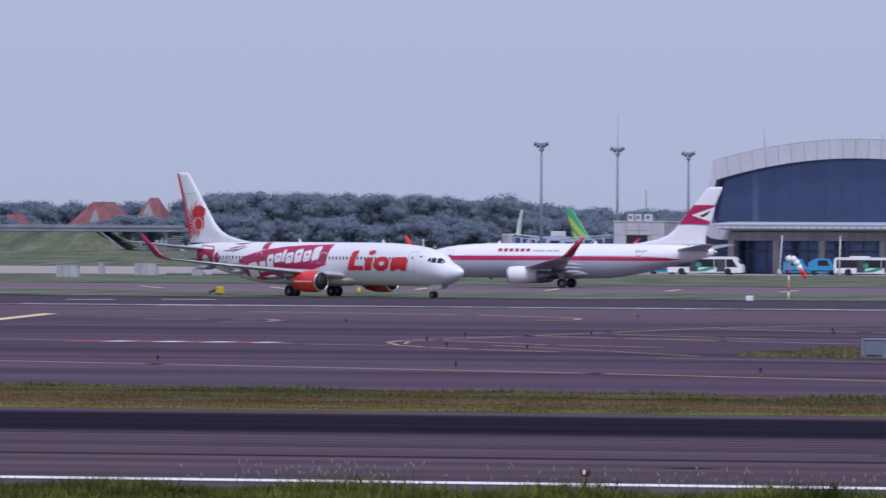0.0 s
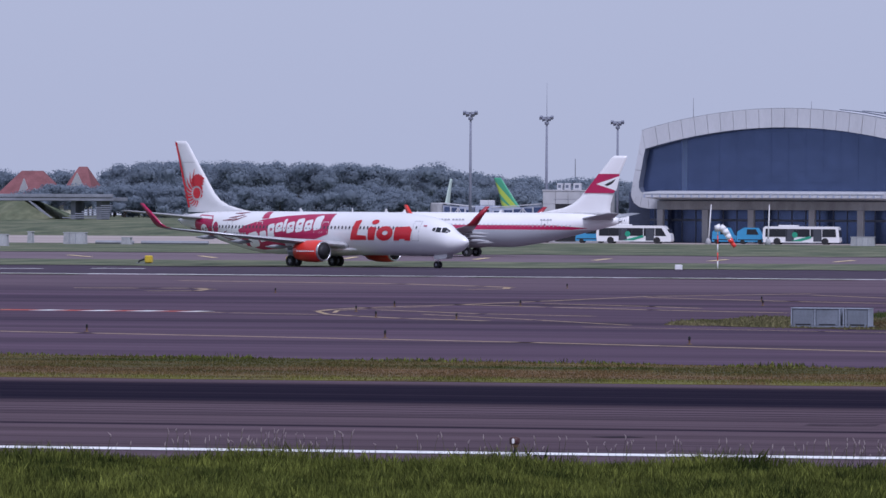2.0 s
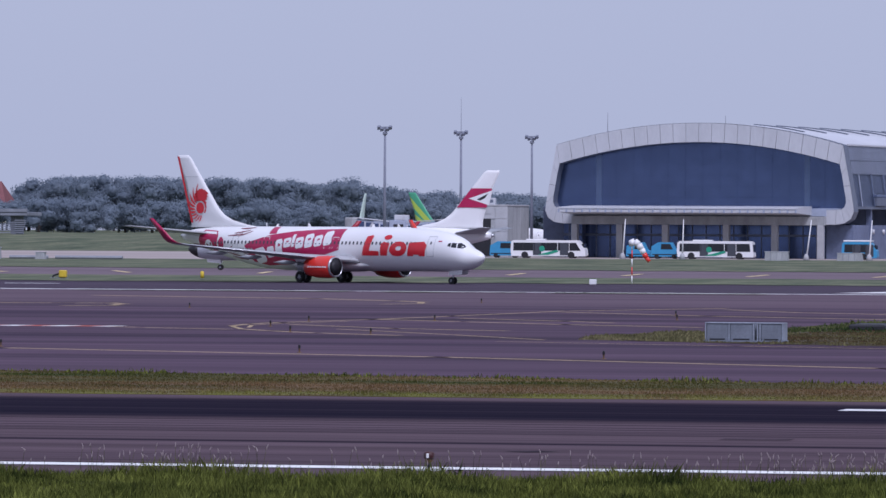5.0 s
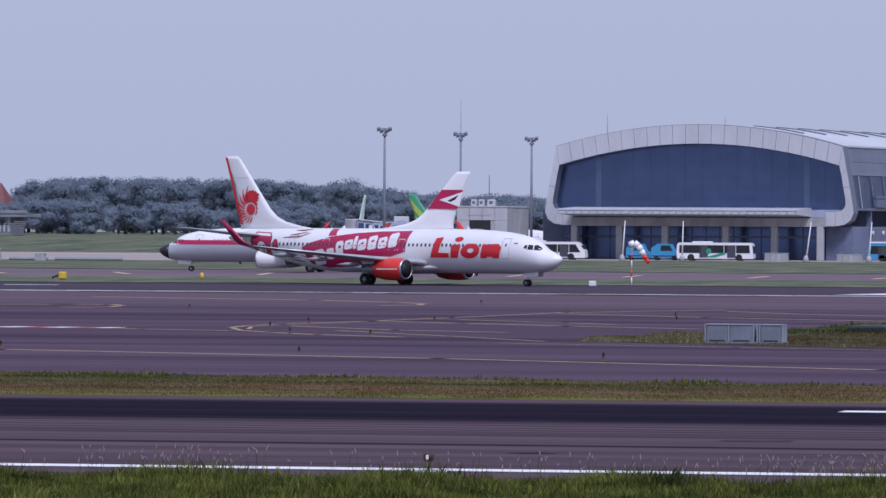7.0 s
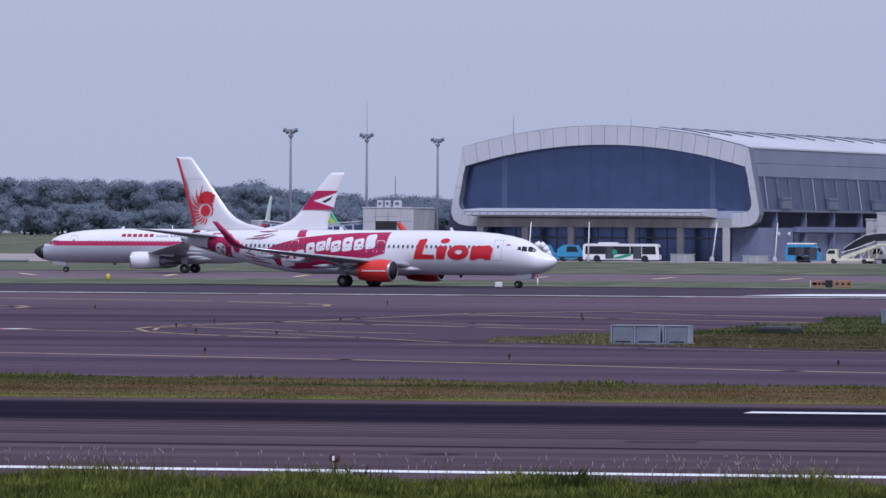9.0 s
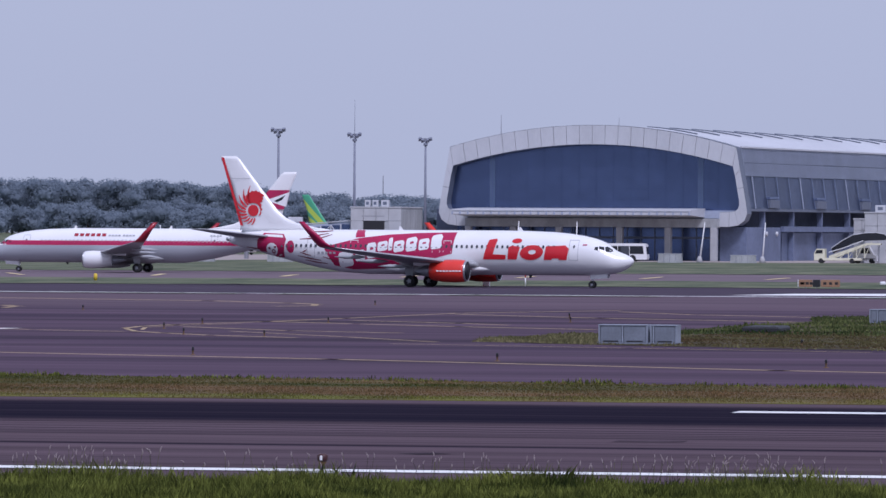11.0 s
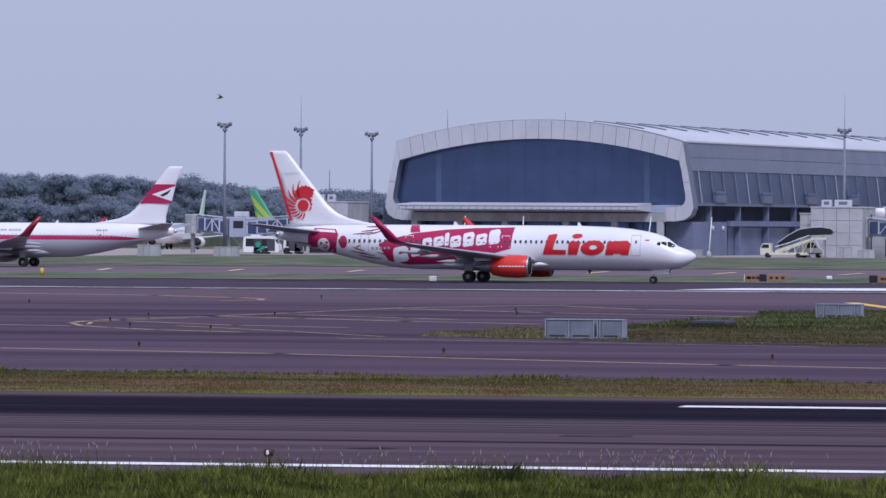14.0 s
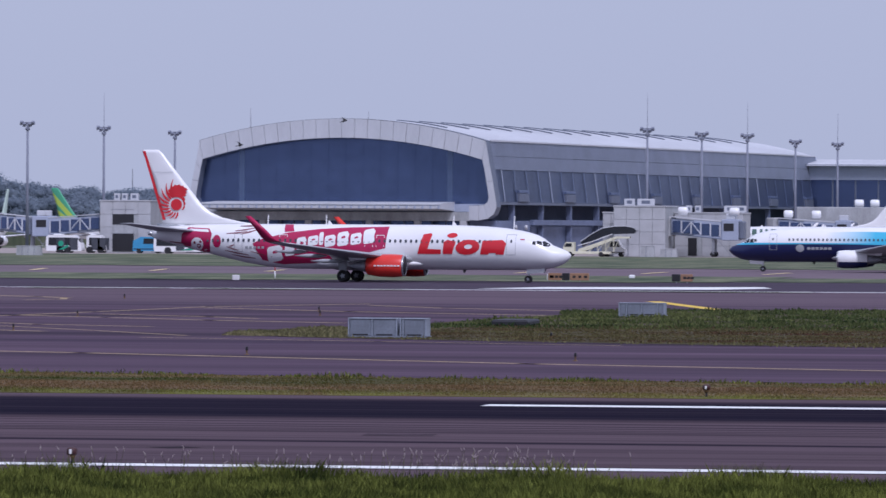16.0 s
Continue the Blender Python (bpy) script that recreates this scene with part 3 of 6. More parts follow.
def airliner(label, short, paint, engine, winglet, fin, wingletdark=None, pane=None, proud=0.012):
    """A narrow-body jet, its origin on the ground between the main wheels, nose along +x."""
    sh = Shape(short)
    ob = thing("airliner", label, "airplane")
    N = sh.main
    # fuselage
    rings = []
    for s, t, b, w in sh.st:
        zc, h = (t + b) / 2, (t - b) / 2
        rings.append([(N - s, w * math.sin(a), zc + h * math.cos(a)) for a in (2 * math.pi * j / 40 for j in range(40))])
    part("fuselage", loft(rings), paint, ob, "", True)
    wo = sh.wing
    # belly fairing
    rings = []
    for s, k in ((12.8, 0.02), (14.2, 0.3), (16, 0.8), (20, 0.95), (22.5, 0.85), (25, 0.1)):
        rings.append([(N - s + wo, 1.98 * k ** 0.3 * math.sin(a), 1.75 + (0.72 * k ** 0.5 if math.cos(a) < 0 else 0.55) * math.cos(a)) for a in (2 * math.pi * j / 24 for j in range(24))])
    part("belly_fairing", loft(rings), GREYWING if short else WHITE, ob, "", True)
    part("tail_cone", turned([(N - sh.st[-1][0] + 0.02, 0.26), (N - sh.st[-1][0] - 0.35, 0.16)], "x", 14, None, (0, 0, 4.45)), METAL, ob, "bare metal exhaust cone", True)
    # cockpit glazing
    for side in (-1, 1):
        for poly in ([(1.86, 3.5), (1.98, 3.66), (2.42, 3.94), (2.58, 3.9), (2.45, 3.46), (2.0, 3.4)], [(2.52, 3.46), (2.66, 3.9), (3.08, 3.96), (3.05, 3.5)], [(3.12, 3.55), (3.16, 3.92), (3.44, 3.9), (3.48, 3.64)]):
            decal("cockpit_window", [poly], lambda s, z: sh.at(s, z, side, 0.01), COCKPIT, ob, "dark cockpit window", 0.12)
        # doors: outline seams
        for s, z0, z1, w in ((5.0, 2.62, 4.5, 0.86), (sh.st[-5][0] - 2.6, 2.75, 4.45, 0.76)):
            for poly in ([(s, z0), (s, z1), (s + 0.04, z1), (s + 0.04, z0)], [(s + w, z0), (s + w, z1), (s + w + 0.04, z1), (s + w + 0.04, z0)], [(s, z1), (s + w + 0.04, z1), (s + w + 0.04, z1 + 0.04), (s, z1 + 0.04)], [(s, z0), (s + w + 0.04, z0), (s + w + 0.04, z0 + 0.04), (s, z0 + 0.04)]):
                decal("door_seam", [poly], lambda s, z: sh.at(s, z, side, 0.016), GREYWING, ob, "", 0.5)
            decal("door_window", [ellipse(s + w / 2, 3.9, 0.1, 0.16, 8)], lambda s, z: sh.at(s, z, side, 0.016), PANE, ob, "", 1)
        # cabin windows share one mesh
        first, s = None, 7.4
        while s < 35.2 - sh.tail:
            c = sh.at(s, 3.86, side, proud)
            lean = math.degrees(math.asin(max(-1, min(1, (3.86 - 3.3) / 2.1))))
            m = pose(c.x, c.y, c.z, side * lean)
            if first is None:
                bm = bmesh.new()
                bm.faces.new([bm.verts.new((0.11 * math.copysign(abs(math.cos(a)) ** 0.6, math.cos(a)), 0, 0.16 * math.copysign(abs(math.sin(a)) ** 0.6, math.sin(a)))) for a in (2 * math.pi * j / 12 for j in range(12))])
                first = part("cabin_window", bm, pane or PANE, ob)
                first.matrix_basis = m
            else:
                again(first, m)
            s += 0.508
    # wings, flap fairings, winglets, engines
    for side in (-1, 1):
        spec = ((1.2, 14.6, 8.2, 2.05, 0.13), (1.9, 15.1, 7.5, 2.12, 0.125), (5.6, 17.3, 4.75, 2.5, 0.11), (11, 20.35, 3.2, 3.05, 0.1), (16.3, 23.35, 1.75, 3.62, 0.09), (16.8, 23.75, 1.5, 3.72, 0.08))
        wing = part("wing", loft([foil(N - le + wo, side * y, z, c, th) for y, le, c, z, th in spec]), GREYWING, ob, "grey swept wing", True)
        k = [(16.8, 23.75, 1.5, 3.72), (17.15, 24.15, 1.3, 3.86), (17.4, 24.6, 1.15, 4.2), (17.6, 25.2, 0.98, 4.85), (17.95, 26.6, 0.55, 6.14)]
        rings = []
        for y, le, c, z in k:
            rings.append([(N - le + wo, side * y, z), (N - le + wo - c * 0.3, side * (y + 0.06), z), (N - le + wo - c, side * y, z), (N - le + wo - c * 0.3, side * (y - 0.05), z)])
        part("winglet", loft(rings), winglet if side < 0 or wingletdark is None else wingletdark, ob, "painted blended winglet", True)
        for y, x0, z in ((4.0, 21.0, 1.95), (8.2, 21.6, 2.45), (11.8, 22.6, 2.85)):
            part("flap_fairing", turned([(N - x0 + wo, 0.03), (N - x0 - 0.8 + wo, 0.2), (N - x0 - 2.0 + wo, 0.2), (N - x0 - 3.2 + wo, 0.02)], "x", 10, None, (0, side * y, z)), GREYWING, wing, "", True)
        part("slat_edge", loft([foil(N - le + wo + 0.03, side * y, z, 0.35, 0.25) for y, le, c, z, th in spec[1:5]]), METAL, wing, "bare metal leading edge", True)
        e = N - 14.98 + wo
        nac = part("engine_nacelle", turned([(e, 0.86), (e + 0.02, 0.93), (e - 0.25, 1.03), (e - 1.1, 1.09), (e - 2.4, 1.05), (e - 3.5, 0.86), (e - 3.6, 0.75)], "x", 32, None, (0, side * 4.83, 1.56)), engine, ob, "", True)
        part("inlet_lip", turned([(e - 0.05, 0.82), (e + 0.04, 0.86), (e + 0.06, 0.91), (e - 0.02, 0.955), (e - 0.12, 0.995)], "x", 32, None, (0, side * 4.83, 1.56)), METAL, nac, "polished metal inlet lip", True)
        fan = part("fan", turned([(e + 0.03, 0.84), (e + 0.035, 0.2), (e + 0.1, 0.02)], "x", 24, None, (0, side * 4.83, 1.56)), DARK, nac, "dark engine fan face", True)
        part("exhaust_nozzle", turned([(e - 3.4, 0.62), (e - 4.4, 0.42), (e - 4.9, 0.2), (e - 5.3, 0.03)], "x", 20, None, (0, side * 4.83, 1.5)), STEEL, nac, "grey exhaust nozzle", True)
        part("pylon", slab([(e - 1.2, 2.5), (e - 2.6, 2.66), (e - 5.5, 2.5), (e - 5.2, 2.0), (e - 2.2, 2.2)], side * 4.83 - 0.16, side * 4.83 + 0.16), paint if not short else WHITE, ob)
        # tailplane
        st = [(0.3, 35.9, 4.2, 4.62, 0.09), (1.0, 36.3, 3.9, 4.7, 0.09), (7.17, 40.6, 1.5, 5.38, 0.08)]
        part("tailplane", loft([foil(N - le + sh.tail, side * y, z, c, th) for y, le, c, z, th in st]), GREYWING, ob, "grey tailplane", True)
        # main leg with two wheels
        leg = part("main_leg", tube([(0, side * 2.86, 0.55), (0, side * 2.75, 2.0)], 0.13), METAL, ob, "landing gear strut")
        tube([(0, side * 2.4, 0.57), (0, side * 3.3, 0.57)], 0.07)
        for dy in (-0.43, 0.43):
            wheel(0.565, 0.4, pose(0, side * 2.86 + dy, 0.565), ob)
        part("gear_door", slab([(-0.35, 1.0), (0.35, 1.0), (0.45, 2.0), (-0.45, 2.0)], side * 3.32 - 0.03, side * 3.32 + 0.03), GREYWING, ob)
    nx = N - 4.09
    part("nose_leg", tube([(nx, 0, 0.36), (nx + 0.12, 0, 1.6)], 0.09), METAL, ob, "landing gear strut")
    for side in (-1, 1):
        wheel(0.345, 0.2, pose(nx, side * 0.2, 0.345), ob)
        part("nose_gear_door", slab([(nx - 0.1, 0.85), (nx + 1.55, 0.95), (nx + 1.7, 1.5), (nx - 0.1, 1.4)], side * 0.42 - 0.02, side * 0.42 + 0.02), WHITE, ob)
    # fin with dorsal fillet
    t = sh.tail
    spec = [(29.8, 5.3, 9.9, 0.05), (31.8, 5.58, 7.85, 0.07), (33.8, 6.0, 5.85, 0.1), (34.95, 6.5, 4.75, 0.14), (35.8, 7.2, 4.1, 0.15), (37.8, 9.7, 2.8, 0.12), (39.7, 12.1, 1.95, 0.08), (40.1, 12.42, 1.6, 0.05)]
    part("fin", loft([fin_foil(N - le + t, z, c, h) for le, z, c, h in spec]), fin, ob, "tall swept tail fin", True)
    part("antenna", slab([(N - 11, 5.35), (N - 11.45, 5.35), (N - 11.4, 5.72), (N - 11.25, 5.72)], -0.02, 0.02), WHITE, ob)
    part("antenna", slab([(N - 23, 5.35), (N - 23.5, 5.35), (N - 23.45, 5.75), (N - 23.3, 5.75)], -0.02, 0.02), WHITE, ob)
    part("antenna", slab([(N - 10, 1.25), (N - 10.4, 1.25), (N - 10.35, 0.92), (N - 10.2, 0.92)], -0.02, 0.02), DARK, ob)
    return ob, sh


def on_fin(sh, side):
    def where(s, z):
        return Vector((sh.main - s + sh.tail, side * 0.175, z))
    return where


# the taxiing airliner in red and white
lion, lsh = airliner("white and red narrow-body airliner taxiing", False, WHITE, ORANGE, RED, WHITE, ORANGE, None, 0.027)
lion.name = "airliner"
for side in (-1, 1):
    skin = lambda s, z: lsh.at(s, z, side, 0.02)
    over = lambda s, z: lsh.at(s, z, side, 0.032)
    fin = on_fin(lsh, side)
    part_of = lion
    # carmine panel amidships and its tongue on the roof
    decal("carmine_panel", [[(17.3, 5.2), (17.5, 3.2), (19.8, 2.6), (22, 2.2), (24.5, 1.75), (27.6, 1.62), (29.5, 2.0), (30.4, 3.55), (29.6, 3.95), (27.0, 4.6), (24.0, 4.95), (21.0, 5.12)]], skin, RED, lion, "carmine red advertising panel")
    decal("carmine_tongue", [[(26.4, 4.72), (26.7, 5.36), (27.5, 5.36), (27.35, 4.66)]], skin, RED, lion)
    decal("carmine_tail_panel", [[(34.75, 2.75), (34.45, 4.45), (34.8, 4.95), (36.9, 5.05), (37.5, 4.4), (37.6, 3.6), (37.0, 3.0), (35.6, 2.62)], ellipse(33.95, 3.75, 0.42, 0.6, 16)], skin, RED, lion, "carmine red tail panel")
    decal("white_disc", [ellipse(35.95, 3.5, 0.62, 0.6, 20)], over, WHITE, lion)
    decal("grey_spot", [ellipse(35.8, 3.32, 0.22, 0.2, 12), ellipse(36.2, 3.62, 0.13, 0.12, 10), ellipse(35.6, 3.7, 0.13, 0.12, 10)], lambda s, z: lsh.at(s, z, side, 0.044), BROWNLINE, lion, "", 1)
    decal("white_edge", [[(34.75, 4.6), (34.9, 4.85), (36.7, 4.92), (36.8, 4.72)]], over, WHITE, lion)
    decal("panel_rib", [[(34.95, 2.72), (34.85, 4.55), (34.93, 4.55), (35.03, 2.72)], [(36.95, 3.05), (37.05, 4.6), (37.13, 4.6), (37.03, 3.05)]], over, BROWNLINE, lion, "", 1)
    # white rounded blocks climbing along the panel
    for i, (s, z, w, h, k) in enumerate(((28.2, 2.62, 1.5, 1.45, 0.1), (26.75, 2.95, 0.95, 1.05, 0.0), (25.6, 3.45, 0.95, 1.45, 0.12), (24.5, 3.85, 1.0, 0.9, 0.0), (23.72, 4.05, 0.42, 1.2, 0.0), (22.85, 3.85, 1.05, 1.05, 0.05), (21.6, 4.05, 1.1, 1.3, 0.1), (20.35, 4.05, 1.05, 1.05, 0.05), (19.1, 4.3, 1.1, 1.35, 0.12))):
        tilt = 0.16
        at = lambda a, b: (s - a * w / 2, z + b * h / 2 + tilt * a * w / 2)
        decal("white_block", [[at(a, b) for a, b in ((-0.75, -1), (0.7, -1.0), (1, -0.72), (0.98 - k, -0.1), (1.0, 0.55), (0.72 - k, 0.98), (0.1, 1), (-0.8, 0.96), (-1, 0.7), (-1, -0.75))]], over, WHITE, lion, "white block on red panel")
        if i in (0, 2, 3, 5, 6, 7):
            decal("red_counter", [[at(a, b) for a, b in ((-0.3, 0.3), (0.1, 0.42), (0.4, 0.3), (0.36, 0.08), (-0.28, 0.04))]], lambda s, z: lsh.at(s, z, side, 0.042), RED, lion)
    # outlines of the overwing exits
    for q in (17.6, 18.7, 27.0):
        decal("exit_seam", [[(q, 3.3), (q, 4.35), (q + 0.05, 4.35), (q + 0.05, 3.3)], [(q + 0.75, 3.3), (q + 0.75, 4.35), (q + 0.8, 4.35), (q + 0.8, 3.3)], [(q, 4.35), (q + 0.8, 4.35), (q + 0.8, 4.4), (q, 4.4)]], lambda s, z: lsh.at(s, z, side, 0.048), WHITE, lion, "", 1)
    # orange-red slanting blocks of the name
    lean = lambda pts: [(s - 0.5 - 0.22 * (z - 3.2), z) for s, z in pts]
    decal("red_block", [lean([(14.8, 2.68), (14.65, 4.5), (13.95, 4.62), (13.8, 4.5), (13.9, 3.15), (12.6, 3.1), (12.55, 2.68)])], over, LOGO, lion, "orange-red slanting block")
    decal("red_block", [lean([(11.45, 2.68), (11.35, 3.85), (12.2, 3.98), (12.5, 3.8), (12.35, 2.68)]), lean(ellipse(11.85, 4.42, 0.5, 0.23, 12))], over, LOGO, lion, "orange-red slanting block")
    ring_o, ring_i = lean(ellipse(10.1, 3.33, 1.15, 0.7, 24)), lean(ellipse(10.05, 3.38, 0.38, 0.22, 24))
    decal("red_ring", [[ring_o[i], ring_o[(i + 1) % 24], ring_i[(i + 1) % 24], ring_i[i]] for i in range(24)], over, LOGO, lion, "orange-red ring")
    decal("red_block", [lean([(8.75, 2.66), (8.8, 3.92), (6.95, 4.02), (6.5, 3.7), (6.5, 2.66), (7.25, 2.66), (7.3, 2.8), (7.95, 2.8), (8.0, 2.66)])], over, LOGO, lion, "orange-red slanting block")
    # thin dark streaks at the rear and the plain bar of the registration
    for a, b in (((30.2, 5.05), (32.2, 4.75)), ((29.8, 4.95), (31.6, 4.45)), ((31, 4.7), (33, 4.5)), ((30.8, 2.5), (33.2, 2.95)), ((30.2, 2.2), (32.5, 2.55)), ((31.8, 2.95), (33, 3.3)), ((29.9, 5.3), (31.8, 5.2)), ((32.2, 3.5), (32.7, 3.3)), ((28.5, 2.35), (30.6, 2.85)), ((36.9, 3.55), (38.8, 3.75))):
        decal("streak", [[a, b, (b[0], b[1] - 0.05), ((a[0] + b[0]) / 2, (a[1] + b[1]) / 2 - 0.12), (a[0], a[1] - 0.05)]], over, BROWNLINE, lion, "", 0.5)
    for i in range(5):
        decal("registration_bar", [[(29.25 + 0.4 * i, 3.3), (29.25 + 0.4 * i, 3.08), (29.5 + 0.4 * i, 3.08), (29.5 + 0.4 * i, 3.3)]], over, GREYWING, lion, "small grey bar", 1)
    decal("flag_bar", [[(4.2, 4.12), (4.6, 4.12), (4.6, 4.02), (4.2, 4.02)]], over, RED, lion)
    # emblem on the fin: a disc, a crest with a scalloped edge and a fan of feathers
    decal("emblem_disc", [ellipse(38.27, 7.2, 0.55, 0.55, 22)], fin, LOGO, lion, "orange-red disc emblem", 5)
    arc = [(38.27 + 0.72 * math.cos(radians(a)), 7.2 + 0.72 * math.sin(radians(a))) for a in range(75, 226, 15)]
    rim = [(37.55, 6.75), (37.42, 6.98), (37.5, 7.12), (37.35, 7.3), (37.48, 7.5), (37.4, 7.75), (37.62, 7.95), (37.3, 8.05), (37.42, 8.2), (37.22, 8.32), (37.4, 8.5), (37.12, 8.62), (37.3, 8.78), (37.5, 8.85), (37.62, 9.02), (37.82, 8.98), (38.0, 9.15), (38.2, 9.03), (38.42, 9.1), (38.58, 8.93), (38.82, 8.9), (38.92, 8.7), (39.1, 8.58), (39.02, 8.38), (39.08, 8.2), (38.9, 8.05), (38.8, 7.9)]
    decal("emblem_crest", [arc + rim], fin, LOGO, lion, "orange-red crest emblem with scalloped edge", 5)
    for i in range(10):
        a0, r1 = radians(72 - 18.2 * i), 2.42 - 0.165 * i + 0.006 * i * i
        inner, outer = [], []
        for j in range(7):
            t = j / 6
            r, q, wide = 0.74 + (r1 - 0.74) * t, a0 - 0.16 + 0.34 * t ** 1.4, 0.20 * (0.25 + 0.9 * math.sin(math.pi * min(1, 0.12 + 0.86 * t))) * (1.0 - 0.25 * t)
            dq = wide / r / 2 * (1.05 if i < 6 else 0.85)
            inner.append((38.27 + r * math.cos(q - dq), 7.2 + r * math.sin(q - dq)))
            outer.append((38.27 + r * math.cos(q + dq), 7.2 + r * math.sin(q + dq)))
        decal("emblem_feather", [inner + outer[::-1]], fin, LOGO, lion, "orange-red feather shape", 5)
    decal("rudder_edge", [[(39.35, 5.75), (41.35, 12.3), (41.62, 12.3), (39.62, 5.75)]], lambda s, z: Vector((lsh.main - s, side * 0.06, z)), LOGO, lion, "orange-red trailing edge", 5)
    decal("fin_seam", [[(38.6, 10.3), (40.5, 10.3), (40.5, 10.26), (38.6, 10.26)]], fin, GREYWING, lion, "", 5)
    decal("nacelle_bar", [[(15.2 + 0.32 * i, 1.62), (15.45 + 0.32 * i, 1.62), (15.45 + 0.32 * i, 1.5), (15.2 + 0.32 * i, 1.5)] for i in range(8)], lambda s, z: Vector((lsh.main - s, side * 4.83 + side * 1.11, z)), WHITE, lion, "small white bars on engine", 1)

# the white and red jet in an old livery
jet_old, gsh = airliner("white narrow-body airliner with red cheat line", True, GARUDA_PAINT, WHITE, DARKRED, WHITE, None, PANE_PALE)
for side in (-1, 1):
    skin = lambda s, z: gsh.at(s, z, side, 0.02)
    over = lambda s, z: gsh.at(s, z, side, 0.034)
    fin = on_fin(gsh, side)
    decal("cheat_line", [[(1.75, 3.35), (2.2, 3.72), (3.0, 3.86), (30.5, 3.86), (34.4, 3.55), (32.5, 3.34), (3, 3.3)]], skin, RED, jet_old, "carmine red cheat line")
    decal("name_bars", [[(s, 4.75), (s + 0.5, 4.75), (s + 0.45, 4.4), (s - 0.05, 4.4)] for s in (11.5, 12.2, 12.9, 13.6, 14.3, 15.0)], over, DARKRED, jet_old, "small dark red bars of the name")
    decal("name_bars", [[(s, 4.6), (s + 0.3, 4.6), (s + 0.3, 4.4), (s, 4.4)] for s in (15.8, 16.2, 16.6, 17.0, 17.6, 18.0, 18.4, 18.8)], over, GREYWING, jet_old, "small grey bars", 1)
    decal("registration_bar", [[(s, 4.62), (s + 0.25, 4.62), (s + 0.25, 4.42), (s, 4.42)] for s in (28.6, 28.95, 29.4, 29.75)], over, GREYWING, jet_old, "", 1)
    decal("fin_panel", [[(36.4, 7.85), (40.1, 7.85), (40.8, 10.2), (38.2, 10.2)]], fin, RED, jet_old, "carmine red fin panel", 5)
    decal("fin_arrow", [[(37.9, 8.95), (40.35, 8.15), (40.8, 9.95)]], lambda s, z: Vector((gsh.main - s + gsh.tail, side * 0.185, z)), WHITE, jet_old, "white triangle on red fin panel", 5)
    decal("fin_bird", [[(38.9, 8.85), (39.9, 9.35), (40.35, 9.6), (39.9, 9.0), (39.3, 8.7)]], lambda s, z: Vector((gsh.main - s + gsh.tail, side * 0.195, z)), BLACK, jet_old, "", 5)
part("radome", loft([[(gsh.main - s + 0.012, (w + 0.012) * math.sin(a), (t + b) / 2 + ((t - b) / 2 + 0.012) * math.cos(a)) for a in (2 * math.pi * j / 24 for j in range(24))] for s, t, b, w in STATIONS[:5]]), BLACK, jet_old, "black nose radome", True)

# the white, teal and navy jet
jet_blue, bsh = airliner("white, teal and navy narrow-body airliner taxiing", True, NAVY_PAINT, banded(mat("white_navy_nacelle", (0.78, 0.78, 0.78), 0.35, 0, 0.04, 1, 8), [((0.006, 0.012, 0.07), lambda n, l, c: between(n, l, c[2], -9, 1.25))]), WHITE, WHITE)
for side in (-1, 1):
    decal("name_bars", [[(s, 2.98), (s + 0.38, 2.98), (s + 0.34, 2.68), (s - 0.04, 2.68)] for s in (9.6, 10.1, 10.6, 11.1, 11.6, 12.1)] + [ellipse(8.7, 2.85, 0.5, 0.45, 14)], lambda s, z: bsh.at(s, z, side, 0.034), GREYWING, jet_blue, "pale bars on navy belly")


# ---- the arched terminal ----
TERMINAL = pose(-194.9, 1222, 0, 0, 0, -8.1) @ Matrix.Diagonal((1.055, 1, 1, 1))


def arch(half, base, rise, k=16):
    return [(half * (1 - 2 * i / k), base + rise * (1 - (1 - 2 * i / k) ** 2)) for i in range(k + 1)]


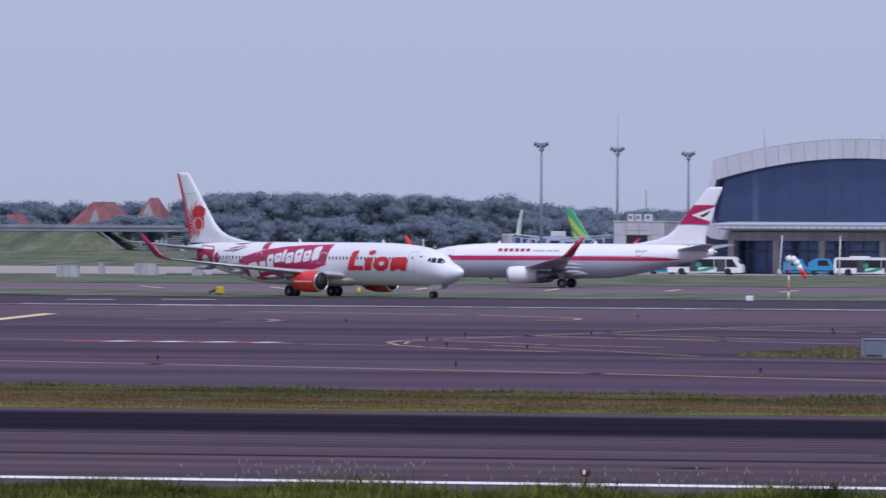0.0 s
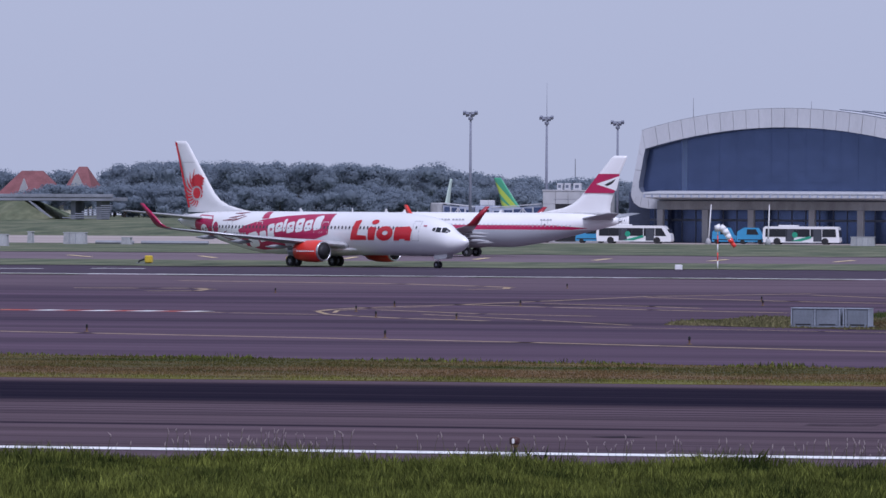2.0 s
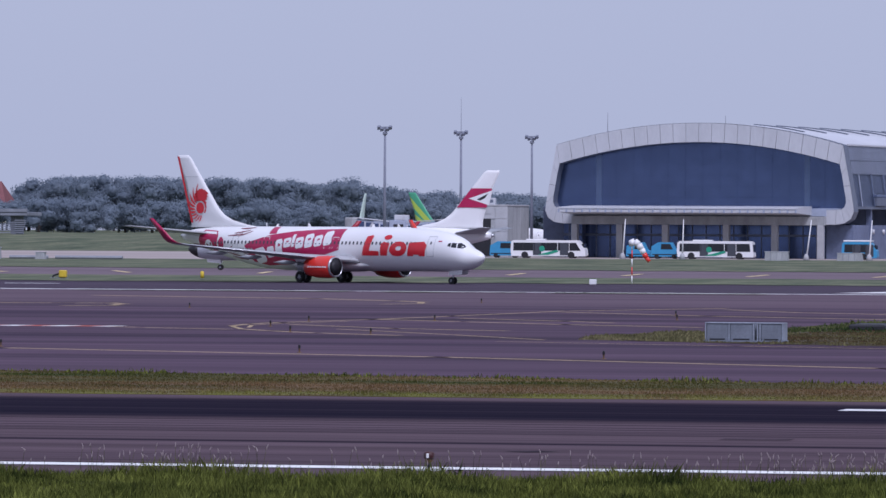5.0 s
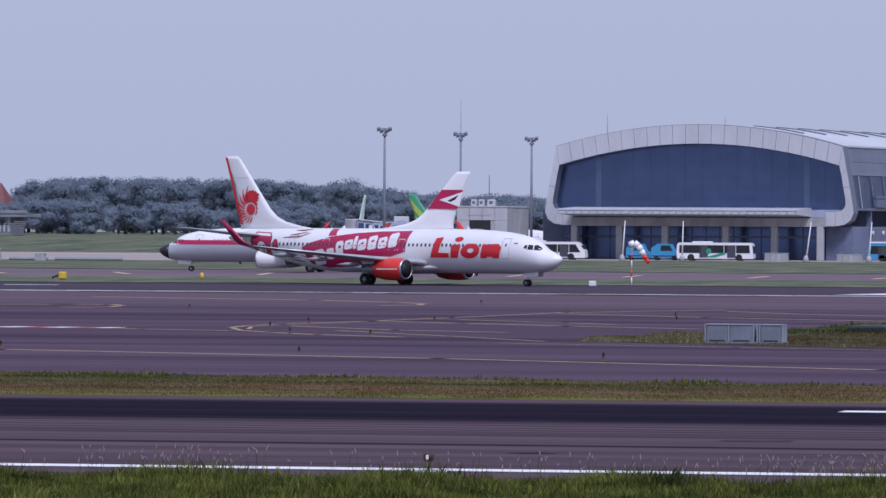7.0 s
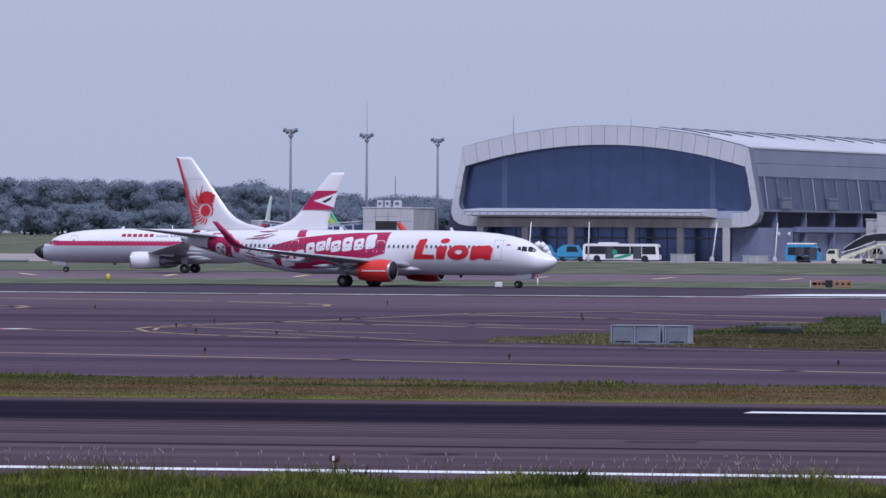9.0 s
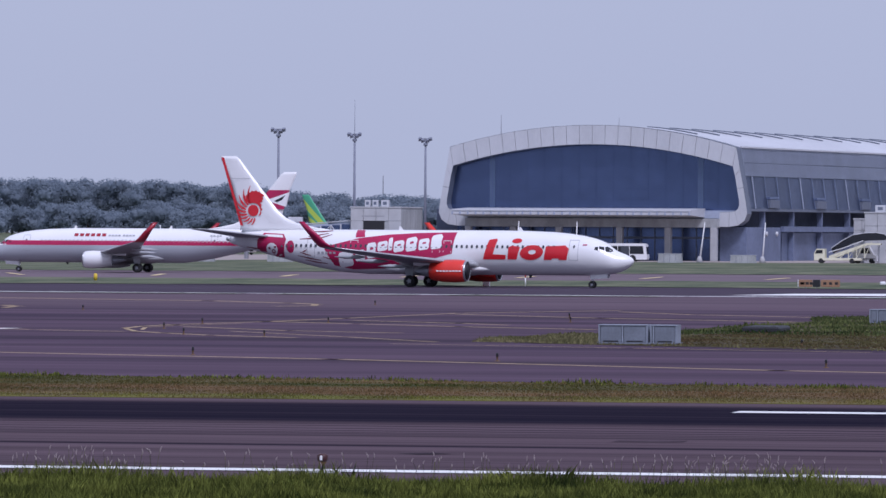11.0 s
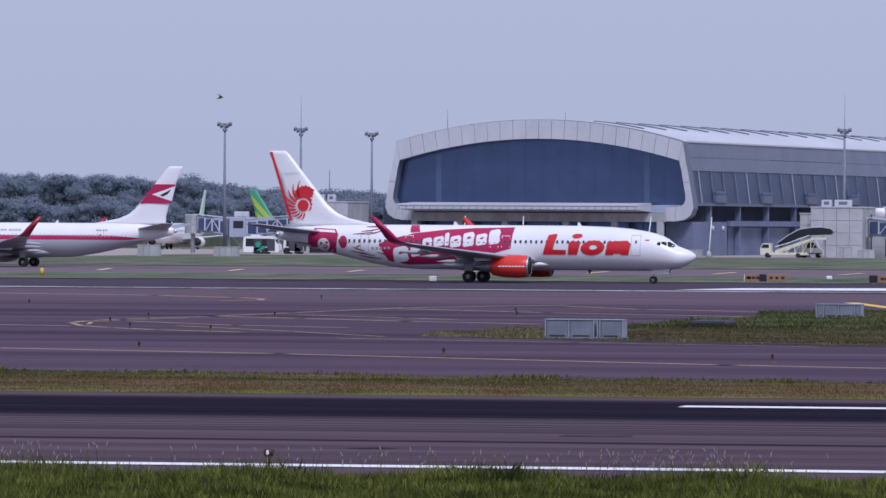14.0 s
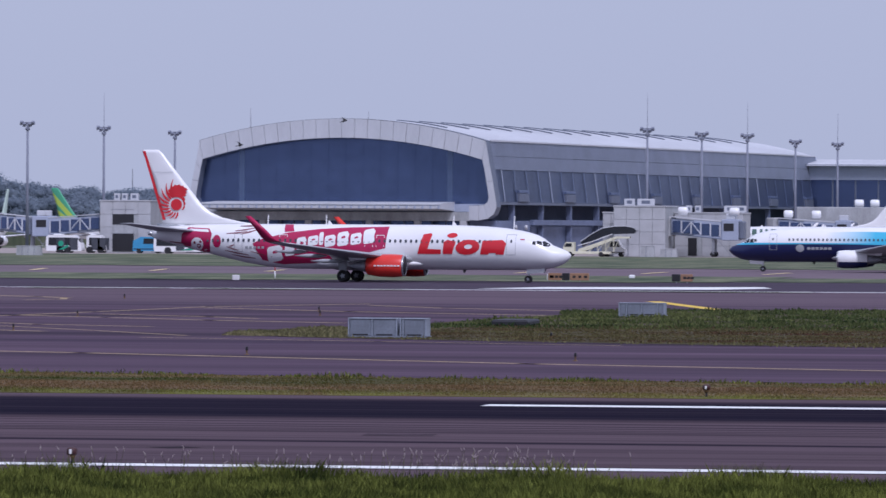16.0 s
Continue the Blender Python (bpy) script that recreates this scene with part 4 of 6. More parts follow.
def terminal():
    ob = thing("terminal_building", "long arched airport terminal with dark blue glass front", "building", TERMINAL)
    # portal of pale panels: outer and inner outline from the lower right round to the lower left
    side_o = [(22.6, 6.2), (24.6, 6.2), (26.3, 6.5), (27.4, 7.3), (27.9, 8.6), (27.75, 10.0), (27.2, 13.4), (26.55, 16.8)]
    side_i = [(22.6, 8.9), (24.8, 8.95), (25.7, 9.1), (26.2, 9.5), (26.45, 10.2), (26.4, 11.2), (26.05, 13.2), (25.7, 15.4)]
    out = side_o + arch(25.9, 20.7, 4.0, 22) + [(-x, z) for x, z in side_o[::-1]]
    inn = side_i + arch(25.3, 17.2, 3.95, 22) + [(-x, z) for x, z in side_i[::-1]]
    for i in range(len(out) - 1):
        a, b, c, d = (Vector(p) for p in (out[i], out[i + 1], inn[i + 1], inn[i]))
        mid = (a + b + c + d) / 4
        quad = [mid + (p - mid) * 0.972 for p in (a, b, c, d)]
        part("panel", slab([(p.x, p.y) for p in quad], 0.0, 0.4), CLAD, ob)
    bm = bmesh.new()
    for ring, y0, y1, flip in ((out, 0.08, 3.0, False), (inn, 0.08, 3.2, True)):
        va, vb = [bm.verts.new((x, y0, z)) for x, z in ring], [bm.verts.new((x, y1, z)) for x, z in ring]
        for i in range(len(ring) - 1):
            bm.faces.new((va[i], va[i + 1], vb[i + 1], vb[i]) if flip else (va[i + 1], va[i], vb[i], vb[i + 1]))
    for i in range(len(out) - 1):
        bm.faces.new([bm.verts.new((p[0], 0.3, p[1])) for p in (out[i], out[i + 1], inn[i + 1], inn[i])])
    part("portal_frame", bm, MULLION, ob, "deep grey portal reveal")
    part("front_glass", slab(inn, 2.6, 2.9), GLASS_BLUE, ob, "dark blue tinted glass front")
    for x in np.linspace(-22, 22, 15):
        top = 17.2 + 3.95 * (1 - (x / 24.7) ** 2)
        big = abs(abs(x) - 18.86) < 0.1
        part("mullion", box(x - (0.5 if big else 0.04), x + (0.5 if big else 0.04), 2.53, 2.6, 9.0, top), FIN_GLASS if big else GLASS_BLUE, ob)
    for z in (11.2, 13.2, 15.2, 17.2):
        part("transom", box(-24.6, 24.6, 2.54, 2.6, z - 0.03, z + 0.03), GLASS_BLUE, ob)
    # gate lounge lit dimly behind: pale ceiling strips
    part("front_sill", box(-25.4, 25.4, 0.6, 3.4, 8.4, 9.2), CLAD_GREY, ob)
    # canopy on the front
    can = part("canopy", slab([(-9.5, 8.3), (-9.5, 8.75), (-8.8, 9.25), (0.0, 9.55), (0.0, 7.9)], 0, 43.0), CLAD, ob, "long pale canopy with ribbed edge")
    can.matrix_basis = Matrix(((0, 1, 0, -22.6), (1, 0, 0, 0.0), (0, 0, 1, 0), (0, 0, 0, 1)))
    rib = None
    for x in np.linspace(-22.4, 20.2, 31):
        if rib is None:
            rib = part("canopy_rib", box(-0.12, 0.12, -9.75, -9.5, 8.25, 8.85), CLAD_GREY, ob)
            rib.matrix_basis = pose(x, 0, 0)
        else:
            again(rib, pose(x, 0, 0))
    part("canopy_gutter", box(-22.7, 20.5, -9.62, -9.3, 9.0, 9.2), ROOF, ob)
    part("fascia_beam", box(-22.8, 23.0, -1.0, 0.3, 6.1, 7.7, 0.05), CONCRETE_DIRTY, ob, "grey concrete fascia beam")
    part("fascia_upper", box(-22.8, 23.0, -0.2, 0.5, 7.75, 8.9, 0.05), CLAD_GREY, ob)
    for x in (-22.2, -5.7, 5.3, 22.2, -14, 14):
        part("column", box(x - 0.55, x + 0.55, -1.2, -0.1, 0, 6.1, 0.06), CONCRETE, ob, "pale square column")
    part("ground_glass", box(-26, 26, 5.0, 5.3, 0, 6.4), GLASS_BLUE, ob, "dark ground floor glazing")
    for x in np.linspace(-25, 25, 21):
        part("glazing_bar", box(x - 0.08, x + 0.08, 4.85, 5.0, 0, 6.4), MULLION, ob)
    part("glazing_head", box(-26, 26, 4.8, 5.0, 4.0, 4.4), MULLION, ob)
    # roof and flanks run far back
    D = 262
    top = arch(25.9, 20.7, 4.0, 22)
    bm = bmesh.new()
    va, vb = [bm.verts.new((x, 2.5, z + 0.02)) for x, z in top], [bm.verts.new((x, D, z + 0.02)) for x, z in top]
    for i in range(len(top) - 1):
        bm.faces.new((va[i + 1], va[i], vb[i], vb[i + 1]))
    part("roof", bm, ROOF, ob, "white curved metal roof", True)
    y = 8.0
    while y < D - 8:
        pts = [(x, z) for x, z in arch(25.9, 20.7, 4.0, 44) if 5.5 <= x <= 17.5]
        part("roof_slit", loft([[(x, y + (17 - x) * 0.55, z + 0.05), (x, y + (17 - x) * 0.55 + 1.0, z + 0.05), (x, y + (17 - x) * 0.55 + 1.0, z + 0.22), (x, y + (17 - x) * 0.55, z + 0.22)] for x, z in pts]), MULLION, ob, "dark roof skylight slit")
        y += 14.5
    for sx in (1, -1):
        prof = lambda x, z: (sx * x, z)
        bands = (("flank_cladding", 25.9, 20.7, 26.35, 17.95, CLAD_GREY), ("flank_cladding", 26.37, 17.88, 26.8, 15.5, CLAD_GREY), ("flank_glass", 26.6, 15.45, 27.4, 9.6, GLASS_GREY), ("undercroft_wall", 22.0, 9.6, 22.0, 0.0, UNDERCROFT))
        for nm, xa, za, xb, zb, m in bands:
            bm = bmesh.new()
            q = [(sx * xa, 3.0, za), (sx * xa, D, za), (sx * xb, D, zb), (sx * xb, 3.0, zb)]
            bm.faces.new([bm.verts.new(p) for p in (q if sx > 0 else q[::-1])])
            bmesh.ops.solidify(bm, geom=bm.faces[:], thickness=0.3)
            part(nm, bm, m, ob)
        part("eave", box(*sorted((sx * 25.7, sx * 26.1)), 3, D, 20.6, 20.9), ROOF, ob)
        part("flank_slab", box(*sorted((sx * 22, sx * 27.6)), 3, D, 9.1, 9.6), MULLION, ob)
    k, y = 0, 7.0
    while y < D:
        part("flank_mullion", loft([[(26.75, y, 15.5), (26.75, y + 0.3, 15.5), (26.85, y + 0.3, 15.5), (26.85, y, 15.5)], [(27.5, y, 9.6), (27.5, y + 0.3, 9.6), (27.6, y + 0.3, 9.6), (27.6, y, 9.6)]]), GLASS_GREY if k % 4 else CLAD_GREY, ob)
        if k % 4 == 1:
            part("flank_vent", box(27.2, 27.9, y + 0.5, y + 7, 9.7, 11.2, 0.05), MULLION, ob, "dark square vent")
            part("vent_hood", box(27.1, 27.8, y + 0.5, y + 7, 11.3, 11.8, 0.05), GLASS_GREY, ob)
        k, y = k + 1, y + 8.2
    y = 14.0
    while y < D:
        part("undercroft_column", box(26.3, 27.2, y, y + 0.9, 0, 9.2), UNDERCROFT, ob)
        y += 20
    # dark box that stands in for the shade below the flank
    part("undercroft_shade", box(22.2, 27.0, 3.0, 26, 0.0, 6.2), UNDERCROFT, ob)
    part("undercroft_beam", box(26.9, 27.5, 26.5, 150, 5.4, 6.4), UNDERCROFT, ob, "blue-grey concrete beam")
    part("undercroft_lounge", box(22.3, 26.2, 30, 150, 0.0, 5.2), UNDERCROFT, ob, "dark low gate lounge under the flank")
    for y in (16.0, 23.0):
        part("wall_lamp", turned([(26.95, 0.5), (27.3, 0.42)], "x", 12, None, (0, y, 5.0)), CLAD, ob, "pale round wall lamp", True)
    for x, z in ((-17.0, 26.6), (4.4, 26.0)):
        part("lightning_rod", tube([(x, 1.5, 22.6), (x, 1.5, z)], [0.07, 0.03], 6), STEEL, ob, "thin lightning rod")
    part("end_wall", slab(out, D, D + 0.5), CLAD_GREY, ob)
    return ob


terminal()


def annex():
    ob = thing("annex_building", "long grey terminal wing with white curved roof edge", "building", pose(-133.5, 1470, 0, 0, 0, -3))
    part("wall", box(0, 110, 0, 60, 0, 15.6), GLASS_BLUE, ob, "dark glass wall")
    part("cladding", box(-0.3, 110.3, -0.6, 60, 15.6, 18.6), CLAD_GREY, ob, "grey metal cladding band")
    part("roof", loft([[(-1, -2.5, 18.6), (-1, 60, 18.6), (-1, 60, 20.6), (-1, 14, 20.2), (-1, 0, 19.2)], [(111, -2.5, 18.6), (111, 60, 18.6), (111, 60, 20.6), (111, 14, 20.2), (111, 0, 19.2)]]), ROOF, ob, "white curved roof")
    part("roof_line", box(-1, 111, -2.7, -2.5, 18.75, 18.9), MULLION, ob)
    for x in range(2, 110, 5):
        part("mullion", box(x, x + 0.3, -0.3, 0, 0, 15.6), MULLION, ob)
    for z in (4.5, 9.2):
        part("transom", box(0, 110, -0.25, 0, z, z + 0.4), MULLION, ob)


annex()


# ---- apron equipment ----
def light_mast(m, label, tall=23.0, rod=False):
    ob = thing("light_mast", label, "light mast", m, "apron light masts")
    part("pole", tube([(0, 0, 0), (0, 0, tall)], [0.31, 0.18], 10), MAST, ob, "tapered dull grey pole", True)
    part("base", box(-0.8, 0.8, -0.8, 0.8, 0, 0.5, 0.08), CONCRETE, ob)
    part("head_frame", box(-1.05, 1.05, -0.2, 0.2, tall - 0.1, tall + 0.12), MAST, ob)
    for x in (-1.0, -0.5, 0.5, 1.0):
        lamp = part("floodlight", slab([(-0.3, -0.35), (0.3, -0.2), (0.25, 0.3), (-0.25, 0.3)], -0.25, 0.25), MAST, ob, "grey floodlight head")
        lamp.matrix_basis = pose(x, -0.3, tall - 0.35 if abs(x) < 0.8 else tall - 0.05, 35)
    part("service_ring", turned([(tall - 1.3, 0.34), (tall - 1.2, 0.42), (tall - 0.9, 0.42), (tall - 0.8, 0.34)], "z", 10), MAST, ob)
    if rod:
        part("lightning_rod", tube([(0, 0, tall), (0, 0, tall + 6.3)], [0.06, 0.02], 6), MAST, ob)
    return ob


for bearing, dist, rod in ((-11.711, 1178, False), (-11.068, 1232, True), (-10.469, 1290, False), (-6.48, 1209, True), (-6.02, 1264, False), (-5.635, 1285, True), (-5.23, 1372, False), (-4.875, 1412, True)):
    a = radians(bearing)
    light_mast(pose(dist * math.sin(a), dist * math.cos(a), 0), "tall grey apron light mast with lightning rod" if rod else "tall grey apron light mast with floodlights", 22.7, rod)


def pier_block(x0, x1, y0, y1, tall, label, openings=()):
    ob = thing("pier_block", label, "building", pose(x0, y0, 0))
    w, d = x1 - x0, y1 - y0
    part("body", box(0, w, 0.12, d, 0, tall), CONCRETE_DIRTY, ob)
    nx, nz = max(2, round(w / 2.4)), max(2, round(tall / 2.1))
    for i in range(nx):
        for j in range(nz):
            xa, za = w * i / nx, tall * j / nz
            if any(a < xa + w / nx / 2 < b and c < za + tall / nz / 2 < e for a, b, c, e in openings):
                continue
            part("facade_panel", box(xa + 0.03, xa + w / nx - 0.03, 0, 0.12, za + 0.03, za + tall / nz - 0.03, 0.02), CONCRETE, ob)
    for a, b, c, e in openings:
        part("opening", box(a, b, 0.02, 0.14, c, e), DARK, ob, "dark open bay")
        part("opening_frame", box(a, b, -0.02, 0.1, e - 0.12, e), STEEL, ob)
    part("parapet", box(-0.1, w + 0.1, -0.1, d, tall, tall + 0.25, 0.03), CONCRETE, ob)
    return ob


pier_block(-235.6, -226.3, 1201, 1222, 9.3, "pale grey concrete pier block with dark bays", ((2.0, 6.2, 0.3, 3.6), (2.0, 6.2, 5.2, 7.9)))
pier_block(-139.9, -130.8, 1180, 1200, 8.7, "pale panelled concrete pier block on the apron", ())
pier_block(-130.6, -118.4, 1193, 1206, 7.6, "pale concrete pier block behind boarding bridge", ((2.0, 4.0, 0.2, 3.4),))
pier_block(-143, -140.1, 1190, 1204, 7.6, "small grey concrete link block", ())
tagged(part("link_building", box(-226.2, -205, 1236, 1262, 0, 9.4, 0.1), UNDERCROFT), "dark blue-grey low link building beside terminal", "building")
tagged(part("gate_concourse", box(-118, -70, 1292, 1310, 0, 9.2, 0.1), CONCRETE_DIRTY), "grey concrete gate concourse with flat roof", "building")


def cooling_unit(x, y, z, w=1.6):
    ob = thing("cooling_unit", "grey rooftop air cooling unit", "air conditioner", pose(x, y, z), "rooftop cooling units")
    part("casing", box(0, w, 0, 1.2, 0, 1.2, 0.05), CLAD, ob)
    part("grille", box(w * 0.25, w * 0.75, -0.04, 0.0, 0.35, 0.9), MULLION, ob, "dark fan grille")


for x, y, z, w in ((-233.6, 1204, 9.55, 1.0), (-232.2, 1204, 9.55, 1.0), (-230.6, 1204, 9.55, 1.4), (-138.5, 1184, 8.95, 1.8), (-136.2, 1184, 8.95, 3.0), (-128.8, 1195, 7.85, 1.0), (-127.2, 1195, 7.85, 1.0), (-122, 1195, 7.85, 2.2), (-119.8, 1196, 7.85, 1.6)):
    cooling_unit(x, y, z, w)


def tank(x, y, z, r=0.75):
    tagged(part("water_tank", turned([(-0.9, 0.1), (-0.85, r * 0.8), (-0.6, r), (0.6, r), (0.85, r * 0.8), (0.9, 0.1)], "x", 14, None, (x, y, z + r)), WHITE, None, "", True), "white rounded cooling tank on a bridge roof", "tank", "white roof tanks")


def boarding_bridge(m, label, length=10.5, flip=1):
    """A telescopic passenger bridge: rotunda, glazed tunnel, cab, drive legs and stair."""
    ob = thing("boarding_bridge", label, "boarding bridge", m, "boarding bridges")
    f = flip
    bx = lambda a, b, *r: box(*sorted((f * a, f * b)), *r)
    part("rotunda", turned([(3.6, 1.5), (6.9, 1.5), (7.1, 1.3)], "z", 8), CONCRETE_DIRTY, ob)
    part("rotunda_leg", tube([(0, 0, 0), (0, 0, 3.6)], 0.4), STEEL, ob)
    rings = lambda x0, x1, z0, z1, h, w: loft([[(f * x0, -w, z0), (f * x0, w, z0), (f * x0, w, z0 + h), (f * x0, -w, z0 + h)], [(f * x1, -w, z1), (f * x1, w, z1), (f * x1, w, z1 + h), (f * x1, -w, z1 + h)]])
    tun = part("tunnel", rings(1.0, length * 0.6, 4.2, 3.7, 2.6, 1.5), CLAD_GREY, ob, "grey bridge tunnel")
    part("outer_tunnel", rings(length * 0.5, length, 3.6, 3.2, 2.9, 1.7), CLAD_GREY, ob, "grey bridge tunnel")
    part("roof_edge", rings(1.0, length, 6.95, 6.2, 0.15, 1.75), CLAD, ob)
    part("floor_edge", rings(1.0, length, 3.95, 3.05, 0.18, 1.75), MULLION, ob)
    for i in range(5):
        a, b = 1.2 + i * (length - 1.4) / 5, 1.1 + (i + 1) * (length - 1.4) / 5
        z = 4.3 - 0.17 * i
        part("tunnel_pane", bx(a + 0.08, b, -1.76, -1.7, z, z + 2.05), GLASS_BLUE, tun, "dark glass pane")
        if i in (1, 2):
            up = (z + 0.05, z + 2.0) if i % 2 else (z + 2.0, z + 0.05)
            part("truss_bar", tube([(f * (a + 0.1), -1.8, up[0]), (f * b, -1.8, up[1])], 0.09, 5), CLAD, tun, "pale diagonal truss bar")
        part("tunnel_post", bx(b - 0.1, b + 0.12, -1.8, -1.7, z - 0.1, z + 2.1), CLAD, tun)
    cabin = part("cab", bx(length, length + 3.0, -2.0, 2.0, 2.9, 6.6, 0.12), CLAD_GREY, ob, "grey docking cab")
    part("cab_window", bx(length + 0.4, length + 2.2, -2.06, -2.0, 4.6, 5.9), DARK, cabin)
    part("bellows", bx(length + 3.0, length + 3.8, -1.7, 1.7, 3.1, 6.3, 0.2), MULLION, ob)
    part("cab_roof_unit", bx(length + 0.6, length + 2.2, -1, 1, 6.6, 7.6, 0.08), CLAD, cabin)
    for sy in (-1.2, 1.2):
        part("drive_leg", bx(length * 0.82, length * 0.82 + 0.45, sy - 0.2, sy + 0.2, 0.5, 3.4), STEEL, ob)
        part("drive_wheel", turned([(-0.2, 0.3), (-0.18, 0.5), (0.18, 0.5), (0.2, 0.3)], "y", 14, None, (f * (length * 0.82 + 0.2), sy, 0.5)), RUBBER, ob, "", True)
    bm = bmesh.new()
    for i in range(12):
        t = i / 12
        box(*sorted((f * (length * 0.95 + 2.6 * t), f * (length * 0.95 + 2.6 * t + 0.28))), -2.9, -2.1, 2.9 * (1 - t) - 0.1, 2.9 * (1 - t), 0, bm)
    part("service_stair", bm, STEEL, ob, "steel service stair")
    return ob


boarding_bridge(pose(-234.8, 1204, 0, 0, 0, 4), "grey glazed passenger boarding bridge at the pier", 10.5, -1)
boarding_bridge(pose(-131.2, 1187, 0, 0, 0, -4), "grey glazed passenger boarding bridge at the pier", 10.0, 1)
boarding_bridge(pose(-121.5, 1284, 0, 0, 0, -4), "grey glazed passenger boarding bridge further along", 12.0, 1)
boarding_bridge(pose(-255.2, 1203, 0, 0, 0, 4), "grey glazed passenger boarding bridge at the pier", 8.0, 1)
for x, y, z in ((-128.4, 1186.5, 7.3), (-119.2, 1185.5, 7.2), (-113.5, 1284, 7.0), (-118.8, 1284, 7.05), (-106.5, 1298, 9.18), (-103.5, 1298, 9.18)):
    tank(x, y, z)


def vehicle_wheel(x, y, r, parent):
    part("vehicle_wheel", turned([(-0.16, r * 0.5), (-0.15, r * 0.9), (-0.1, r), (0.1, r), (0.15, r * 0.9), (0.16, r * 0.5)], "y", 14, None, (x, y, r)), RUBBER, parent, "", True)


def apron_bus(m, label, paint, accent=None, length=13.8, slant=0.0):
    """A low-floor apron bus with a dark glazed side."""
    ob = thing("apron_bus", label, "bus", m, "apron buses")
    L, s = length, slant
    part("body", slab([(0.15, 0.35), (L - 0.15, 0.35), (L, 0.6), (L - 0.1, 1.6), (L - 0.25 - s, 3.0), (L - 0.6 - s, 3.2), (0.5, 3.2), (0.1, 2.9), (0, 1.4)], -1.45, 1.45), paint, ob)
    for side in (-1, 1):
        y = side * 1.46
        ya, yb = sorted((y, y + side * 0.03))
        pane = part("side_glazing", slab([(0.5, 1.35), (L - 0.6 - s * 0.3, 1.35), (L - 0.75 - s, 2.75), (0.55, 2.75)], ya, yb), COCKPIT, ob, "dark side glazing")
        yc, yd = sorted((y + side * 0.03, y + side * 0.05))
        for x in np.arange(2.2, L - 2, 2.1):
            part("window_post", box(x, x + 0.09, yc, yd, 1.35, 2.75), paint if x > 7 else BLACK, pane)
        for x in (L * 0.3, L * 0.66):
            part("door", box(x, x + 1.5, yc, yd, 0.55, 2.7), PANE, ob, "dark glazed double door")
        for x in (2.6, L - 2.6):
            part("wheel_arch", turned([(yc, 0.62), (yd, 0.62)], "y", 18, None, (x, 0, 0.55)), BLACK, ob)
        if accent:
            part("side_graphic", slab(ellipse(L * 0.42, 1.7, 0.5, 0.5, 18), yc + side * 0.02, yd + side * 0.02), accent, ob, "coloured round graphic")
            part("side_graphic", slab([(L * 0.36, 0.6), (L * 0.62, 1.5), (L * 0.64, 1.15), (L * 0.5, 0.6)], yc + side * 0.02, yd + side * 0.02), accent, ob, "coloured stripe graphic")
    part("windscreen", box(L - 0.22 - s * 0.5, L - 0.02 - s * 0.3, -1.3, 1.3, 1.3, 2.6), COCKPIT, ob)
    part("roof_unit", box(L * 0.2, L * 0.45, -1.0, 1.0, 3.2, 3.42, 0.05), paint, ob)
    for x in (2.6, L - 2.6):
        for sy in (-1.3, 1.3):
            vehicle_wheel(x, sy, 0.5, ob)
    return ob


apron_bus(pose(-193.4, 1190, 0), "white apron bus with dark windows and green graphic", WHITE, GREEN_PAINT)
apron_bus(pose(-223.6, 1191, 0), "white apron bus with green side graphic", WHITE, GREEN_PAINT, 13.6, 1.0)
apron_bus(pose(-243.6, 1193, 0, 0, 0, 0), "white short apron bus with green stripe", WHITE, GREEN_PAINT, 6.6, 0.9)
apron_bus(pose(-237.0, 1197, 0), "white minibus beside the pier block", WHITE, None, 3.2, 0.2)


def tractor(m, label, paint, length=5.2):
    ob = thing("airport_tug", label, "vehicle", m, "airport tugs")
    L = length
    part("body", slab([(0, 0.4), (L, 0.4), (L, 1.3), (L * 0.85, 1.6), (L * 0.7, 2.9), (L * 0.25, 2.95), (0.1, 2.2)], -1.1, 1.1), paint, ob)
    for y0, y1 in ((-1.14, -1.1), (1.1, 1.14)):
        part("side_window", slab([(L * 0.34, 1.7), (L * 0.76, 1.7), (L * 0.67, 2.65), (L * 0.36, 2.65)], y0, y1), COCKPIT, ob, "dark side window")
        part("sill_stripe", box(0.2, L - 0.2, *sorted((y0, y1)), 0.7, 0.85), BLACK, ob)
    for x in (L * 0.2, L * 0.8):
        for sy in (-0.95, 0.95):
            vehicle_wheel(x, sy, 0.45, ob)
    return ob


tractor(pose(-198.6, 1193, 0), "sky blue airport tug parked by the terminal", BLUE_PAINT, 5.2)
tractor(pose(-203.6, 1196, 0), "sky blue airport tug parked by the terminal", BLUE_PAINT, 4.4)
tractor(pose(-228.6, 1197, 0), "sky blue airport tug parked by the bus", BLUE_PAINT, 5.6)
minibus = apron_bus(pose(-165, 1200, 0), "sky blue minibus with white roof driving past the terminal", BLUE_PAINT, None, 6.4, 0.8)
part("roof_skin", box(0.3, 5.4, -1.5, 1.5, 3.22, 3.5, 0.06), WHITE, minibus, "white roof")


